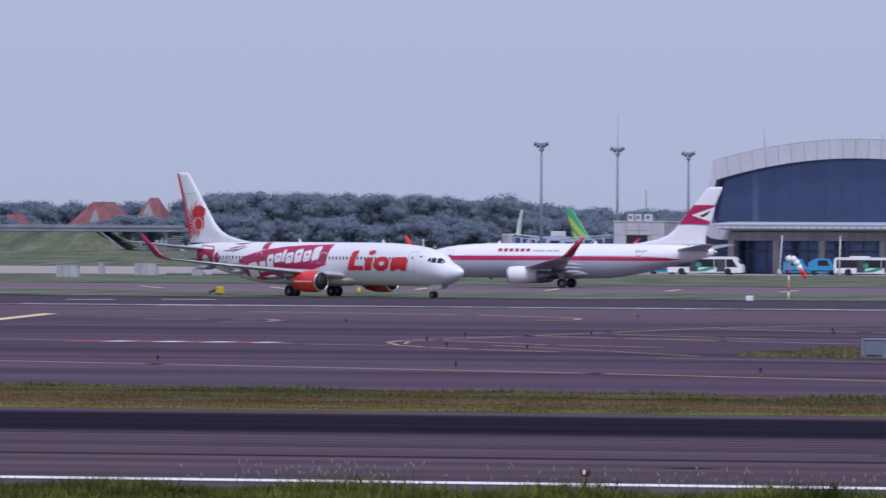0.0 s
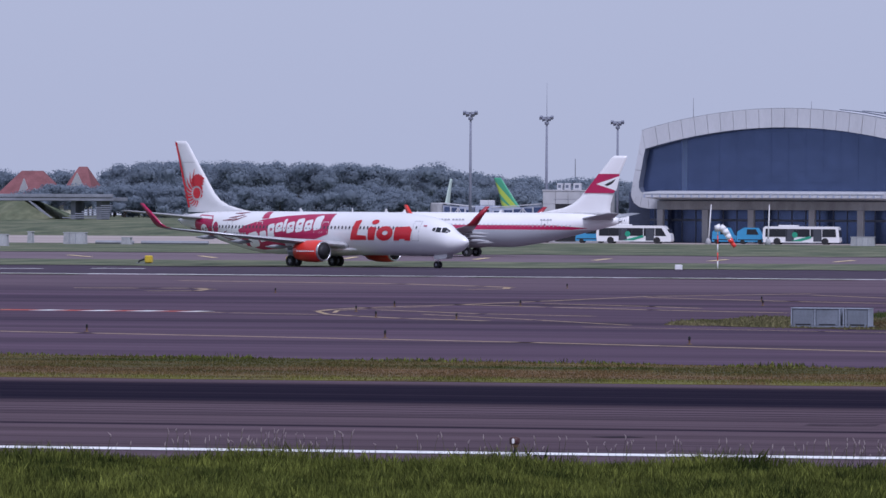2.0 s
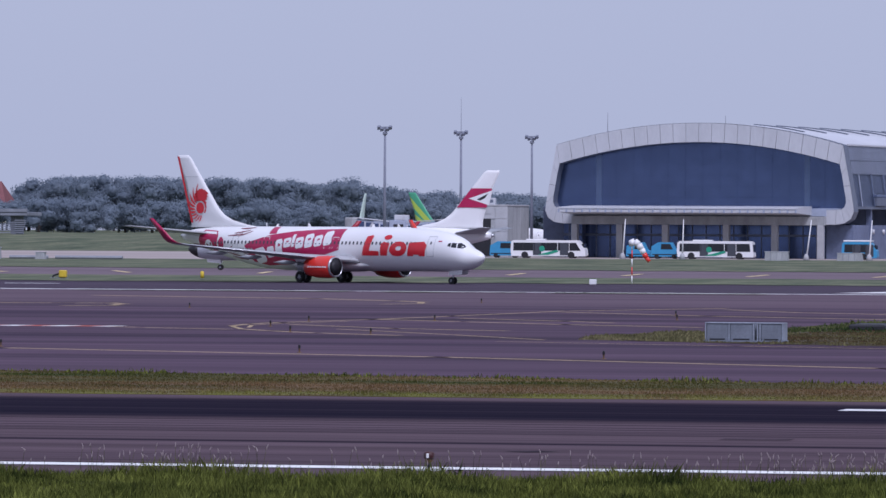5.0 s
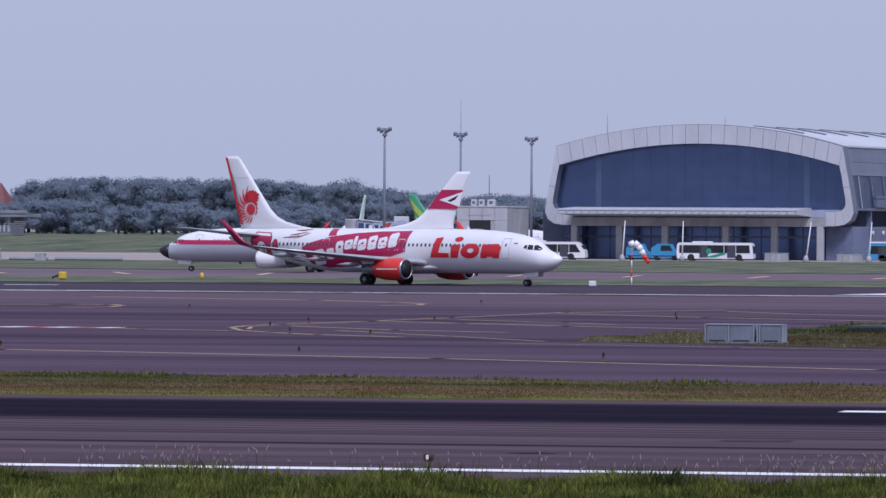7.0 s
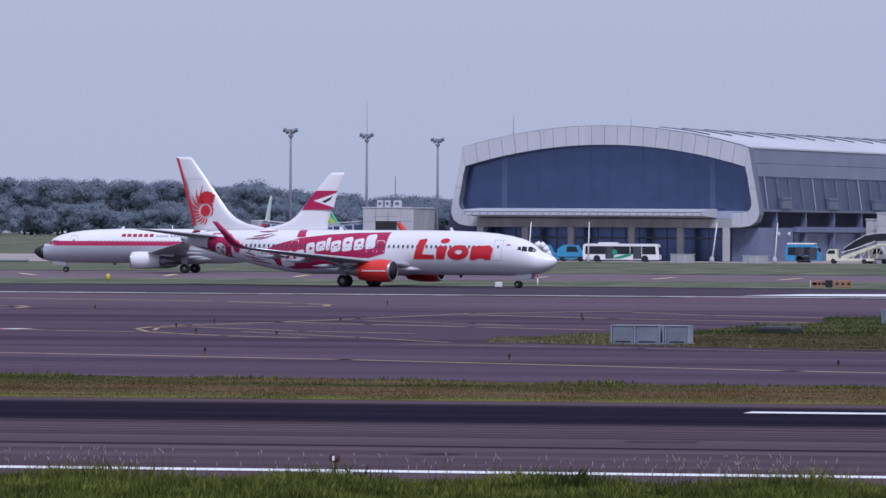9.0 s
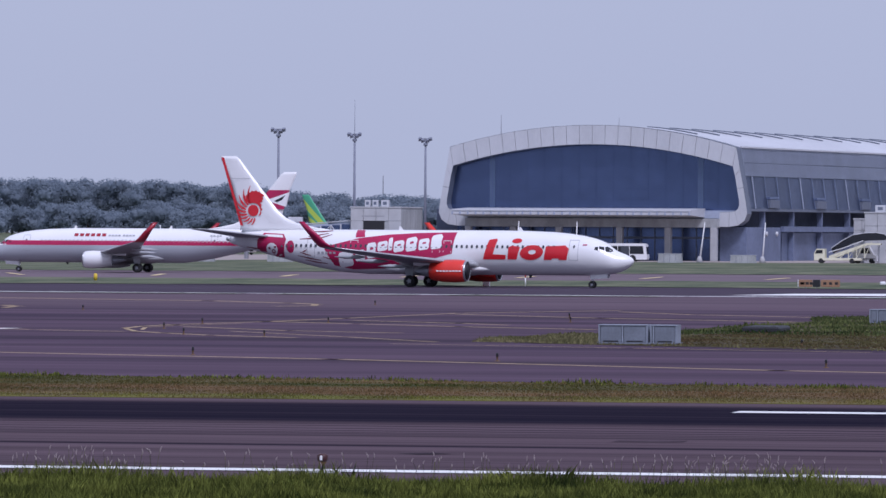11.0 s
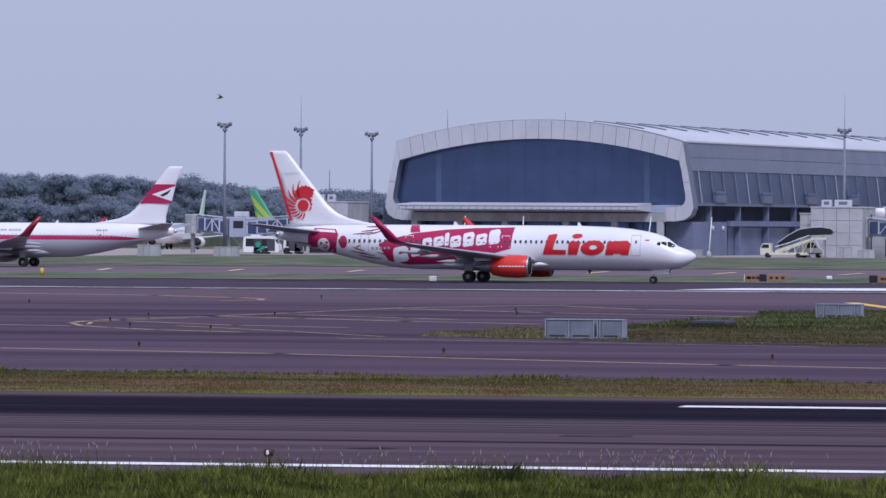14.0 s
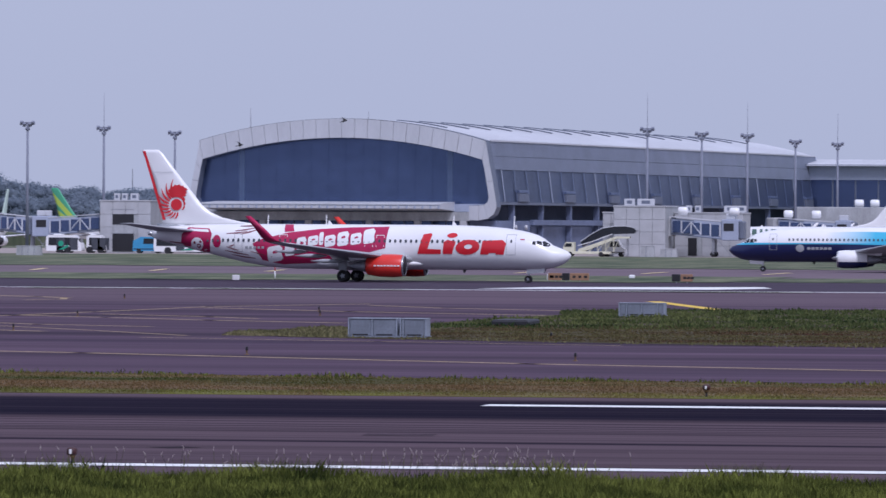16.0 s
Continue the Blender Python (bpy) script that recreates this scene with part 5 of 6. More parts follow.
def stairs_truck(m):
    ob = thing("stairs_truck", "cream aircraft stairs truck with dark curved canopy", "vehicle", m)
    part("chassis", box(0, 8.2, -1.2, 1.2, 0.45, 0.9, 0.05), CREAM, ob)
    part("cab", slab([(0, 0.9), (1.9, 0.9), (1.9, 2.5), (0.4, 2.5), (0, 1.7)], -1.2, 1.2), CREAM, ob, "cream truck cab")
    part("cab_window", slab([(0.15, 1.7), (1.5, 1.7), (1.5, 2.3), (0.45, 2.3)], -1.24, -1.2), COCKPIT, ob)
    part("stair_flight", slab([(2.6, 0.9), (3.6, 0.9), (9.4, 3.2), (11.6, 3.2), (11.6, 3.5), (9.2, 3.55), (2.6, 1.3)], -1.1, 1.1), CREAM, ob, "cream stair flight")
    bm = bmesh.new()
    for i in range(16):
        box(2.7 + 0.42 * i, 2.7 + 0.42 * i + 0.38, -0.9, 0.9, 1.15 + 0.148 * i, 1.35 + 0.148 * i, 0, bm)
    part("treads", bm, STEEL, ob, "steel stair treads")
    top = [(3.0, 2.6), (5.0, 4.0), (6.8, 4.95), (9.0, 5.3), (10.8, 5.35), (12.3, 5.1), (12.9, 4.6)]
    part("canopy", slab(top + [(12.4, 4.05), (10.6, 4.0), (8.6, 3.9), (6.8, 3.5), (5.0, 2.6), (3.4, 1.7)], -1.25, 1.25), COCKPIT, ob, "dark curved stair canopy")
    part("canopy_edge", tube([(x, -1.28, z) for x, z in top], 0.07, 6), CLAD, ob, "pale canopy edge")
    part("handrail", tube([(2.6, -1.28, 1.9), (5.0, -1.28, 2.6), (8.6, -1.28, 3.95)], 0.07, 6), WHITE, ob, "white handrail")
    for x in (3.2, 4.6, 6.0, 7.4, 8.8):
        part("prop", tube([(x, -1.12, 0.8), (x, -1.12, 1.15 + 0.39 * (x - 3))], 0.07, 6), CREAM, ob)
        part("brace", tube([(x, -1.14, 0.9), (x + 1.3, -1.14, 1.2 + 0.39 * (x - 2))], 0.05, 6), CREAM, ob)
    part("rear_prop", tube([(11.2, 0, 0.1), (11.2, 0, 3.2)], 0.12, 8), STEEL, ob)
    for x in (1.2, 6.6):
        for sy in (-1.05, 1.05):
            vehicle_wheel(x, sy, 0.45, ob)


stairs_truck(pose(-147.6, 1172, 0))
tractor(pose(-141.4, 1176, 0), "white loader van below the stairs", WHITE, 4.2)


def concrete_block(x, y, w, h, label="pale concrete barrier block on the grass edge"):
    ob = thing("concrete_block", label, "concrete block", pose(x, y, 0), "concrete blocks")
    part("block", slab([(0, 0), (w, 0), (w - 0.1, h), (0.1, h)], 0, 1.2), CONCRETE_DIRTY, ob)
    part("cap", box(-0.05, w + 0.05, -0.05, 1.25, h, h + 0.1, 0.02), CONCRETE, ob)
    for i in range(1, int(w)):
        part("joint", box(i, i + 0.05, -0.02, 0.0, 0.05, h - 0.05), MULLION, ob)


for x, y, w, h in ((-238.8, 1082, 3.8, 1.8), (-228.2, 1092, 4.2, 1.5), (-170.7, 1142, 4.1, 1.5), (-159.0, 1147, 4.4, 1.3), (-133.8, 1168, 2.4, 1.9), (-130.4, 1168, 3.0, 1.4)):
    concrete_block(x, y, w, h)
for x, y, w, h in ((-293.5, 1062, 0.9, 1.8), (-282.6, 1000, 0.4, 1.5), (-274.0, 968, 3.4, 1.7), (-281.5, 1040, 3.7, 1.8), (-271.0, 1036, 1.6, 1.1)):
    concrete_block(x, y, w, h, "blue-grey concrete block beside the pale apron")
for x0, x1 in ((-270, -259), (-277.5, -271.2)):
    tagged(part("low_rail", tube([(x0, 1045, 0.3), (x1, 1045, 0.3)], 0.3, 8), STEEL), "low grey pipe rail between concrete blocks", "rail")


def slender_pole(x, y, tall, lean):
    ob = thing("slender_pole", "slender white leaning pole on a concrete foot", "pole", pose(x, y, 0), "white apron poles")
    part("pole", tube([(0, 0, 0), (lean, 0, tall)], [0.16, 0.07], 8), WHITE, ob, "", True)
    part("foot", turned([(0, 0.6), (0.9, 0.35), (1.1, 0.2)], "z", 10), CONCRETE, ob, "pale concrete foot", True)


for b, lean in ((-9.70, 0.5), (-9.195, 0.2), (-8.15, 0.9), (-7.62, 0.5)):
    slender_pole(1180 * math.sin(radians(b)), 1180 * math.cos(radians(b)), 7.0, lean)


# parked airliners half hidden behind the pier: only their visible tails, noses and engines are near enough to tell
def parked_jet(m, label, finpaint, bodypaint):
    ob, shp = airliner(label, True, bodypaint, WHITE, WHITE, finpaint)
    ob.matrix_basis = m
    return ob


parked_jet(pose(-257.4, 1341.8, 0, 0, 0, -25), "white parked airliner with green and yellow tail", GREEN_TAIL, WHITE)
parked_jet(pose(-294.9, 1379.7, 0, 0, 0, -93), "white parked airliner nosed in at the pier", PALE_TAIL, WHITE)
citi = parked_jet(pose(-113.6, 1264, 0, 0, 0, 174), "white parked airliner with pale green lettering bars", WHITE, WHITE)
csh = Shape(True)
decal("name_bars", [[(s, 4.9), (s + w, 4.9), (s + w + 0.15, 3.1), (s + 0.15, 3.1)] for s, w in ((6.2, 0.5), (7.2, 0.9), (8.7, 0.5), (9.7, 0.9), (11.2, 0.5), (12.2, 0.5), (13.3, 1.0))], lambda s, z: csh.at(s, z, 1, 0.03), LETTER_GREEN, citi, "dark green slanting bars")

# ---- airfield furniture ----
def ground_cabinet(m, w, h, n, label):
    """A run of low blue-grey cabinets with frames and feet."""
    ob = thing("equipment_cabinet", label, "cabinet", m, "equipment cabinets")
    x = 0.0
    for i, k in enumerate(n):
        part("door_panel", box(x + 0.05, x + k - 0.05, 0.0, 0.9, 0.1, h, 0.02), BOXGREY, ob)
        part("frame_post", box(x - 0.03, x + 0.03, -0.03, 0.94, 0.0, h + 0.02), CABFRAME, ob, "pale frame post")
        part("vent_slot", box(x + 0.2, x + k - 0.2, -0.01, 0.0, 0.1, 0.18), DARK, ob)
        x += k
    part("frame_post", box(x - 0.03, x + 0.03, -0.03, 0.94, 0.0, h + 0.02), CABFRAME, ob, "pale frame post")
    part("top_rail", box(-0.04, x + 0.04, -0.04, 0.94, h, h + 0.05, 0.01), CABFRAME, ob)
    part("plinth", box(-0.1, x + 0.1, -0.1, 1.0, 0.0, 0.1), BOXGREY, ob)


ground_cabinet(pose(-50.9, 321.6, 0, 0, 0, -4), 3.7, 0.9, (1.15, 1.2), "blue-grey equipment cabinets on the turf island")
ground_cabinet(pose(-48.35, 321.4, 0, 0, 0, -4), 1.1, 0.9, (0.12, 1.1), "blue-grey equipment cabinet with dark gap")
ground_cabinet(pose(-47.3, 402, 0, 0, 0, -2), 2.6, 0.8, (0.45, 0.9, 0.95, 0.4), "small blue-grey equipment cabinets further back")


def edge_lamp(x, y, h=0.36, yellow=False):
    ob = thing("edge_lamp", "small rusty edge lamp on a stake" if not yellow else "small blue taxiway edge lamp on a stake", "edge lamp", pose(x, y, 0), "edge lamps")
    if yellow:
        part("stake", tube([(0, 0, 0), (0, 0, h * 0.55)], 0.035, 8), BROWN, ob)
        part("lamp_head", turned([(h * 0.5, 0.04), (h * 0.58, 0.055), (h * 0.9, 0.055), (h, 0.05)], "z", 10), BLACK, ob, "dark lamp head", True)
        part("collar", turned([(h * 0.42, 0.04), (h * 0.5, 0.055), (h * 0.56, 0.04)], "z", 10), BROWN, ob, "", True)
        part("base_plate", turned([(0, 0.12), (0.03, 0.1)], "z", 14), BROWN, ob, "")
        return
    part("stem", tube([(0, 0, 0), (0, 0, h * 0.4)], 0.035, 8), BLACK, ob)
    part("cup", turned([(h * 0.34, 0.03), (h * 0.4, 0.06), (h * 0.56, 0.1), (h * 0.6, 0.08)], "z", 12), BROWN, ob, "rusty ochre cup", True)
    part("lamp_head", turned([(h * 0.56, 0.07), (h * 0.62, 0.125), (h * 0.9, 0.13), (h, 0.08)], "z", 12), LAMP_RED, ob, "dark red lamp head", True)
    part("lens", box(-0.04, 0.02, -0.15, -0.1, h * 0.64, h * 0.9, 0.015), MARK_WHITE, ob, "white lens")
    part("base_plate", turned([(0.0, 0.42), (0.02, 0.38)], "z", 14), CONCRETE_DIRTY, ob, "worn concrete base")


edge_lamp(-29.84, 149.0, 0.42), edge_lamp(-22.4, 214.2, 0.42), edge_lamp(30, 149.0, 0.42), edge_lamp(-90.1, 149.0, 0.42), edge_lamp(-82.4, 214.2, 0.42)
for x, y in ((-83.9, 373.2), (-86.0, 392.9), (-78.3, 353.1), (-62.9, 285.5), (-78.3, 293.4), (-72.8, 347.8), (-40.9, 320.0), (-80.2, 402), (-67, 412), (-93.5, 300.8), (-48.2, 277.5), (-108, 455), (-95.6, 497), (-70, 430), (-33.5, 269.8)):
    k = 0.963 if y > 340 else 1
    edge_lamp(x * k, y * k, 0.34, True)


def windsock():
    ob = thing("windsock", "white and orange windsock drooping on a striped pole", "windsock", pose(-110.3, 650.8, 0))
    for i in range(5):
        part("pole_section", turned([(0.82 * i, 0.06), (0.82 * (i + 1), 0.06)], "z", 10), WHITE if i % 2 == 0 else ORANGE, ob, "white pole section" if i % 2 == 0 else "orange pole section", True)
    c = [(-0.25, 3.95, 0.30), (0.25, 4.1, 0.36), (0.65, 3.85, 0.34), (0.95, 3.4, 0.30), (1.2, 2.95, 0.26), (1.45, 2.55, 0.22), (1.72, 2.2, 0.18)]
    for i in range(len(c) - 1):
        (xa, za, ra), (xb, zb, rb) = c[i], c[i + 1]
        part("sock_ring", tube([(xa, 0, za), (xb, 0, zb)], [ra, rb], 14), WHITE if i in (1, 2, 3) else ORANGE if i != 0 else WHITE, ob, "white cloth ring" if i in (0, 1, 2, 3) else "orange cloth ring", True)
    part("hoop", turned([(-0.03, 0.32), (0.03, 0.32)], "x", 14, None, (-0.25, 0, 3.95)), STEEL, ob)


windsock()
tagged(part("marker_box", box(-112.8, -112.15, 641, 641.6, 0.0, 0.5, 0.05), WHITE), "small white marker box in the grass", "marker")
tagged(part("marker_post", turned([(0, 0.2), (0.68, 0.2), (0.76, 0.05)], "z", 12, None, (-160.1, 680, 0.02)), YELLOW, None, "", True), "short yellow marker post beside the taxiway", "marker")
obm = thing("floodlight_unit", "yellow ground floodlight with dark arm beside taxiway", "floodlight", pose(-172.0, 668, 0))
part("lamp_box", box(-0.25, 0.5, 0, 0.7, 0.1, 0.85, 0.1), YELLOW, obm, "yellow lamp housing")
part("arm", tube([(-0.3, 0.4, 0.5), (-0.9, 0.4, 0.3), (-1.0, 0.4, 0.0)], 0.1, 8), BLACK, obm, "dark arm")
part("foot", box(-1.2, 0.6, 0.2, 0.6, 0.0, 0.1), STEEL, obm)


def guidance_sign(x, y, ws):
    ob = thing("guidance_sign", "low orange and dark taxiway guidance sign", "sign", pose(x, y, 0), "guidance signs")
    c = 0.0
    for i, (w, m) in enumerate(ws):
        part("sign_panel", box(c, c + w - 0.06, 0, 0.25, 0.15, 0.85, 0.03), m, ob, "dark sign panel" if m is BLACK else "orange-brown sign panel")
        if m is not BLACK:
            for j in range(3):
                part("text_bar", box(c + 0.25 + j * w / 3.4, c + 0.25 + j * w / 3.4 + 0.3, -0.01, 0.0, 0.38, 0.62), BLACK, ob)
        part("leg", box(c + w / 2 - 0.05, c + w / 2 + 0.05, 0.08, 0.16, 0, 0.15), STEEL, ob)
        c += w


SIGN = mat("orange_brown_sign", (0.30, 0.17, 0.10), 0.5, 0, 0.15, 1, 10)
guidance_sign(-83.0, 646, ((0.12, WHITE), (1.35, SIGN), (0.75, BLACK), (1.9, SIGN)))
guidance_sign(-70.4, 641, ((0.85, BLACK), (1.2, SIGN)))
tagged(part("marker_stone", box(-80.2, -79.6, 690, 690.5, 0.0, 0.4, 0.1), WHITE), "small white stone on the grass", "marker")

# ---- the far side: road bridge, embankment, houses, woods ----
bank = loft([[(-900, y, z) for y, z in ((1380, -0.2), (1470, 2.5), (1600, 3.6), (1760, 3.8), (2300, 3.8), (2300, -1))], [(-330, y, z) for y, z in ((1380, -0.2), (1470, 1.5), (1600, 3.0), (1760, 3.4), (2300, 3.6), (2300, -1))]])
tagged(part("embankment", bank, GRASS_FAR), "grassy embankment beyond the apron", "ground", kind="structure")
ob = thing("road_bridge", "long grey concrete road bridge on an embankment", "bridge", pose(-421, 1600, 0))
part("deck", box(-170, 0.5, 0, 14, 7.6, 8.5, 0.1), BRIDGE, ob, "grey bridge deck")
part("parapet", box(-170, 0.5, -0.2, 0.2, 8.5, 9.3, 0.05), BRIDGE, ob, "pale parapet")
part("grass_bank", loft([[(-170, -32, 2.6), (-170, 0.3, 7.6), (-170, 13.7, 7.6), (-170, 46, 2.6)], [(-22, -32, 2.6), (-22, 0.3, 7.6), (-22, 13.7, 7.6), (-22, 46, 2.6)], [(-15, -20, 2.6), (-15, 0.3, 3.4), (-15, 13.7, 3.4), (-15, 34, 2.6)]]), GRASS_FAR, ob, "grassy sloping bank")
part("ramp_edge", slab([(-21.0, 7.6), (-20.4, 7.6), (-15.0, 3.4), (-15.8, 3.4)], -0.1, 1.2), BRIDGE, ob)
for x in (-11, -4.5):
    part("pier", box(x, x + 1.2, 3, 11, 3.0, 7.6), BRIDGE, ob)
bm = bmesh.new()
for j in range(7):
    z = 3.4 + 0.5 * j
    box(-11.5 + 1.5 * j, 0.4, -3.0 + 0.4 * j, -2.8 + 0.4 * j, z, z + 0.24, 0, bm)
part("stepped_slope", bm, BRIDGE, ob, "white stepped concrete slope")


def red_house(m, w, d, h, r, label):
    ob = thing("house", label, "house", m, "red-roofed houses")
    part("wall", box(-w / 2, w / 2, 0, d, 0, h), CREAM, ob, "pale wall")
    part("roof", loft([[(-w / 2 - 1, -1, h), (w / 2 + 1, -1, h), (w / 2 + 1, d + 1, h), (-w / 2 - 1, d + 1, h)], [(-w / 6, d / 2 - 0.3, h + r), (w / 6, d / 2 - 0.3, h + r), (w / 6, d / 2 + 0.3, h + r), (-w / 6, d / 2 + 0.3, h + r)]]), TILE, ob, "red tiled hip roof")
    part("gable", slab([(-2.5, h + 0.5), (2.5, h + 0.5), (0, h + r * 0.75)], -1.6, -0.8), CONCRETE_DIRTY, ob, "pale gable")
    for x in (-w / 3, 0, w / 3):
        part("window", box(x - 0.8, x + 0.8, -0.08, 0.0, h * 0.4, h * 0.75), DARK, ob)


red_house(pose(-523, 1890, 3.5), 19, 16, 4.2, 9.0, "large house with red tiled hip roof among trees")
red_house(pose(-517, 1880, 3.5), 12, 10, 3.2, 6.6, "house with red tiled hip roof among trees")
red_house(pose(-526, 1960, 6.0), 7.5, 12, 5.0, 7.4, "house with red tiled hip roof behind trees")
red_house(pose(-546, 1880, 3.5), 13, 10, 3.2, 6.2, "house with red tiled hip roof among trees")


def woods(name, label, spots, seed):
    """Far trees: trunks and crowns of many ragged leaf clumps."""
    rng = np.random.default_rng(seed)
    co, fa, tco, tfa, base = [], [], [], [], 0
    for x, y, z0, h, r in spots:
        lobes = [(x + rng.normal(0, r * 0.62), y + rng.normal(0, r * 0.5), z0 + h * rng.uniform(0.34, 0.90), r * rng.uniform(0.24, 0.5)) for _ in range(20)]
        lobes.append((x, y, z0 + h * 0.8, r * 0.5))
        for lx, ly, lz, lr in lobes:
            n = int(270 * (lr / 3) ** 1.4) + 70
            d = rng.normal(size=(n, 3))
            d /= np.linalg.norm(d, axis=1)[:, None]
            c = np.array([lx, ly, lz]) + d * (lr * rng.uniform(0.62, 1.2, (n, 1))) * np.array([1.2, 1.2, 0.75])
            u = rng.normal(size=(n, 3))
            u -= (u * d).sum(1)[:, None] * d * 0.8
            u /= np.linalg.norm(u, axis=1)[:, None]
            v = np.cross(d, u)
            a, k = rng.uniform(0, 6.28), 8
            heart = [[(lx + 0.64 * lr * math.cos(f) * math.cos(a + 2 * math.pi * j / k), ly + 0.64 * lr * math.cos(f) * math.sin(a + 2 * math.pi * j / k), lz + 0.46 * lr * math.sin(f)) for j in range(k)] for f in (-1.2, -0.6, 0.0, 0.6, 1.2)]
            co.append(np.array(heart).reshape(-1, 3) + rng.normal(0, 0.1 * lr, (5 * k, 3)))
            fa.append(np.array([(base + i * k + j, base + i * k + (j + 1) % k, base + (i + 1) * k + (j + 1) % k, base + (i + 1) * k + j) for i in range(4) for j in range(k)]))
            base += 5 * k
            s = rng.uniform(0.3, 1.0, (n, 1)) * (0.24 + lr * 0.06)
            quad = np.stack([c - u * s, c - v * s * 0.7, c + u * s * 1.1, c + v * s * 0.8], 1).reshape(-1, 3)
            co.append(quad)
            fa.append(np.arange(n * 4).reshape(n, 4) + base)
            base += n * 4
        a = len(tco) * 4
        k = 0.25 + h * 0.012
        tco += [[(x - k, y, z0 - 1), (x + k, y, z0 - 1), (x + k * 0.5, y, z0 + h * 0.6), (x - k * 0.5, y, z0 + h * 0.6)], [(x, y - k, z0 - 1), (x, y + k, z0 - 1), (x, y + k * 0.5, z0 + h * 0.6), (x, y - k * 0.5, z0 + h * 0.6)]]
        tfa += [[a, a + 1, a + 2, a + 3], [a + 4, a + 5, a + 6, a + 7]]
    crown = from_arrays(name, np.concatenate(co), np.concatenate(fa), HAZED_FOLIAGE)
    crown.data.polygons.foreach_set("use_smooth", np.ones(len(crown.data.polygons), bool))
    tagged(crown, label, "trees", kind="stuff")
    tr = from_arrays("trunks", np.array(tco).reshape(-1, 3), np.array(tfa), TRUNK, crown)
    return crown


PROFILE = [(-620, 15.5), (-580, 17.5), (-560, 16.5), (-548, 18.5), (-538, 15.5), (-524, 15.5), (-518, 21.5), (-508, 22.5), (-497, 17.6), (-488, 20.8), (-470, 20.4), (-456, 19.6), (-442, 20.8), (-430, 19.4), (-419, 18.0), (-395, 14.6), (-376, 15.2), (-340, 14.6), (-280, 13)]


def top_at(x):
    for (a, p), (b, q) in zip(PROFILE, PROFILE[1:]):
        if a <= x <= b:
            return p + (q - p) * (x - a) / (b - a)
    return 13


rng = random.Random(11)
spots = []
for i in range(120):
    x = -612 + i * 2.75 + rng.uniform(-1.5, 1.5)
    y = 2000 + rng.uniform(-30, 40)
    h = top_at(x * 2000 / y) * y / 2000 + rng.uniform(-2.0, 0.5) - 2.5
    spots.append((x, y, 2.5, max(6, h), rng.uniform(5.0, 7.5)))
woods("woods", "belt of broad tropical trees in haze-tinted blue-green", spots, 3)
spots = []
for i in range(95):
    x = -545 + i * 2.6 + rng.uniform(-1.5, 1.5)
    y = 1760 + rng.uniform(-25, 40)
    if x < -455 and rng.random() < 0.75:
        continue
    h = (7.0 if x < -455 else 9.0) + rng.uniform(-2.0, 1.8)
    spots.append((x, y, 2.0, h, rng.uniform(3.8, 6.0)))
for i in range(34):
    x = -562 + i * 2.8 + rng.uniform(-1, 1)
    low = -540 < x < -512
    spots.append((x, 1862 + rng.uniform(-15, 15), 2.5, rng.uniform(3.6, 5.2) if low else rng.uniform(8.0, 11.0), rng.uniform(2.6, 3.4) if low else rng.uniform(3.5, 5.5)))
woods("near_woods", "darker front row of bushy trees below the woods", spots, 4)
tagged(part("far_tower", tube([(-392, 2050, 0), (-392, 2050, 22)], [0.35, 0.1], 4), STEEL), "thin lattice radio tower behind the woods", "radio tower")

# ---- grass blades, seed heads ----
def blades(name, label, n, xr, yr, hr, material, seed, clump=0.0, width=0.03, keep=None, z=0.0):
    rng = np.random.default_rng(seed)
    x, y = rng.uniform(*xr, n), rng.uniform(*yr, n)
    if keep is not None:
        m = keep(x, y)
        x, y = x[m], y[m]
        n = len(x)
    h = rng.uniform(*hr, n) * (1 + clump * np.sin(x * 0.9 + 2 * np.sin(y * 0.6)) * np.cos(x * 0.37 + y * 0.8))
    a, lean = rng.uniform(0, 2 * np.pi, n), rng.uniform(0.05, 0.6, n) * h
    w = width * rng.uniform(0.7, 1.5, n)
    dx, dy = np.cos(a) * w, np.sin(a) * w
    lx, ly = np.cos(a * 3.1) * lean, np.sin(a * 3.1) * lean
    zz = np.full(n, z)
    P = [np.stack(p, 1) for p in ((x - dx, y - dy, zz), (x + dx, y + dy, zz), (x + dx * 0.7 + lx * 0.4, y + dy * 0.7 + ly * 0.4, zz + h * 0.6), (x + lx, y + ly, zz + h), (x - dx * 0.7 + lx * 0.4, y - dy * 0.7 + ly * 0.4, zz + h * 0.6))]
    co = np.stack(P, 1).reshape(-1, 3)
    i = np.arange(n)[:, None] * 5
    faces = (i + np.array([[0, 1, 2, 3, 4]])).tolist()
    me = bpy.data.meshes.new(name)
    me.from_pydata(co.tolist(), [], faces)
    me.materials.append(material)
    return tagged(new(name, me), label, "grass", kind="stuff")


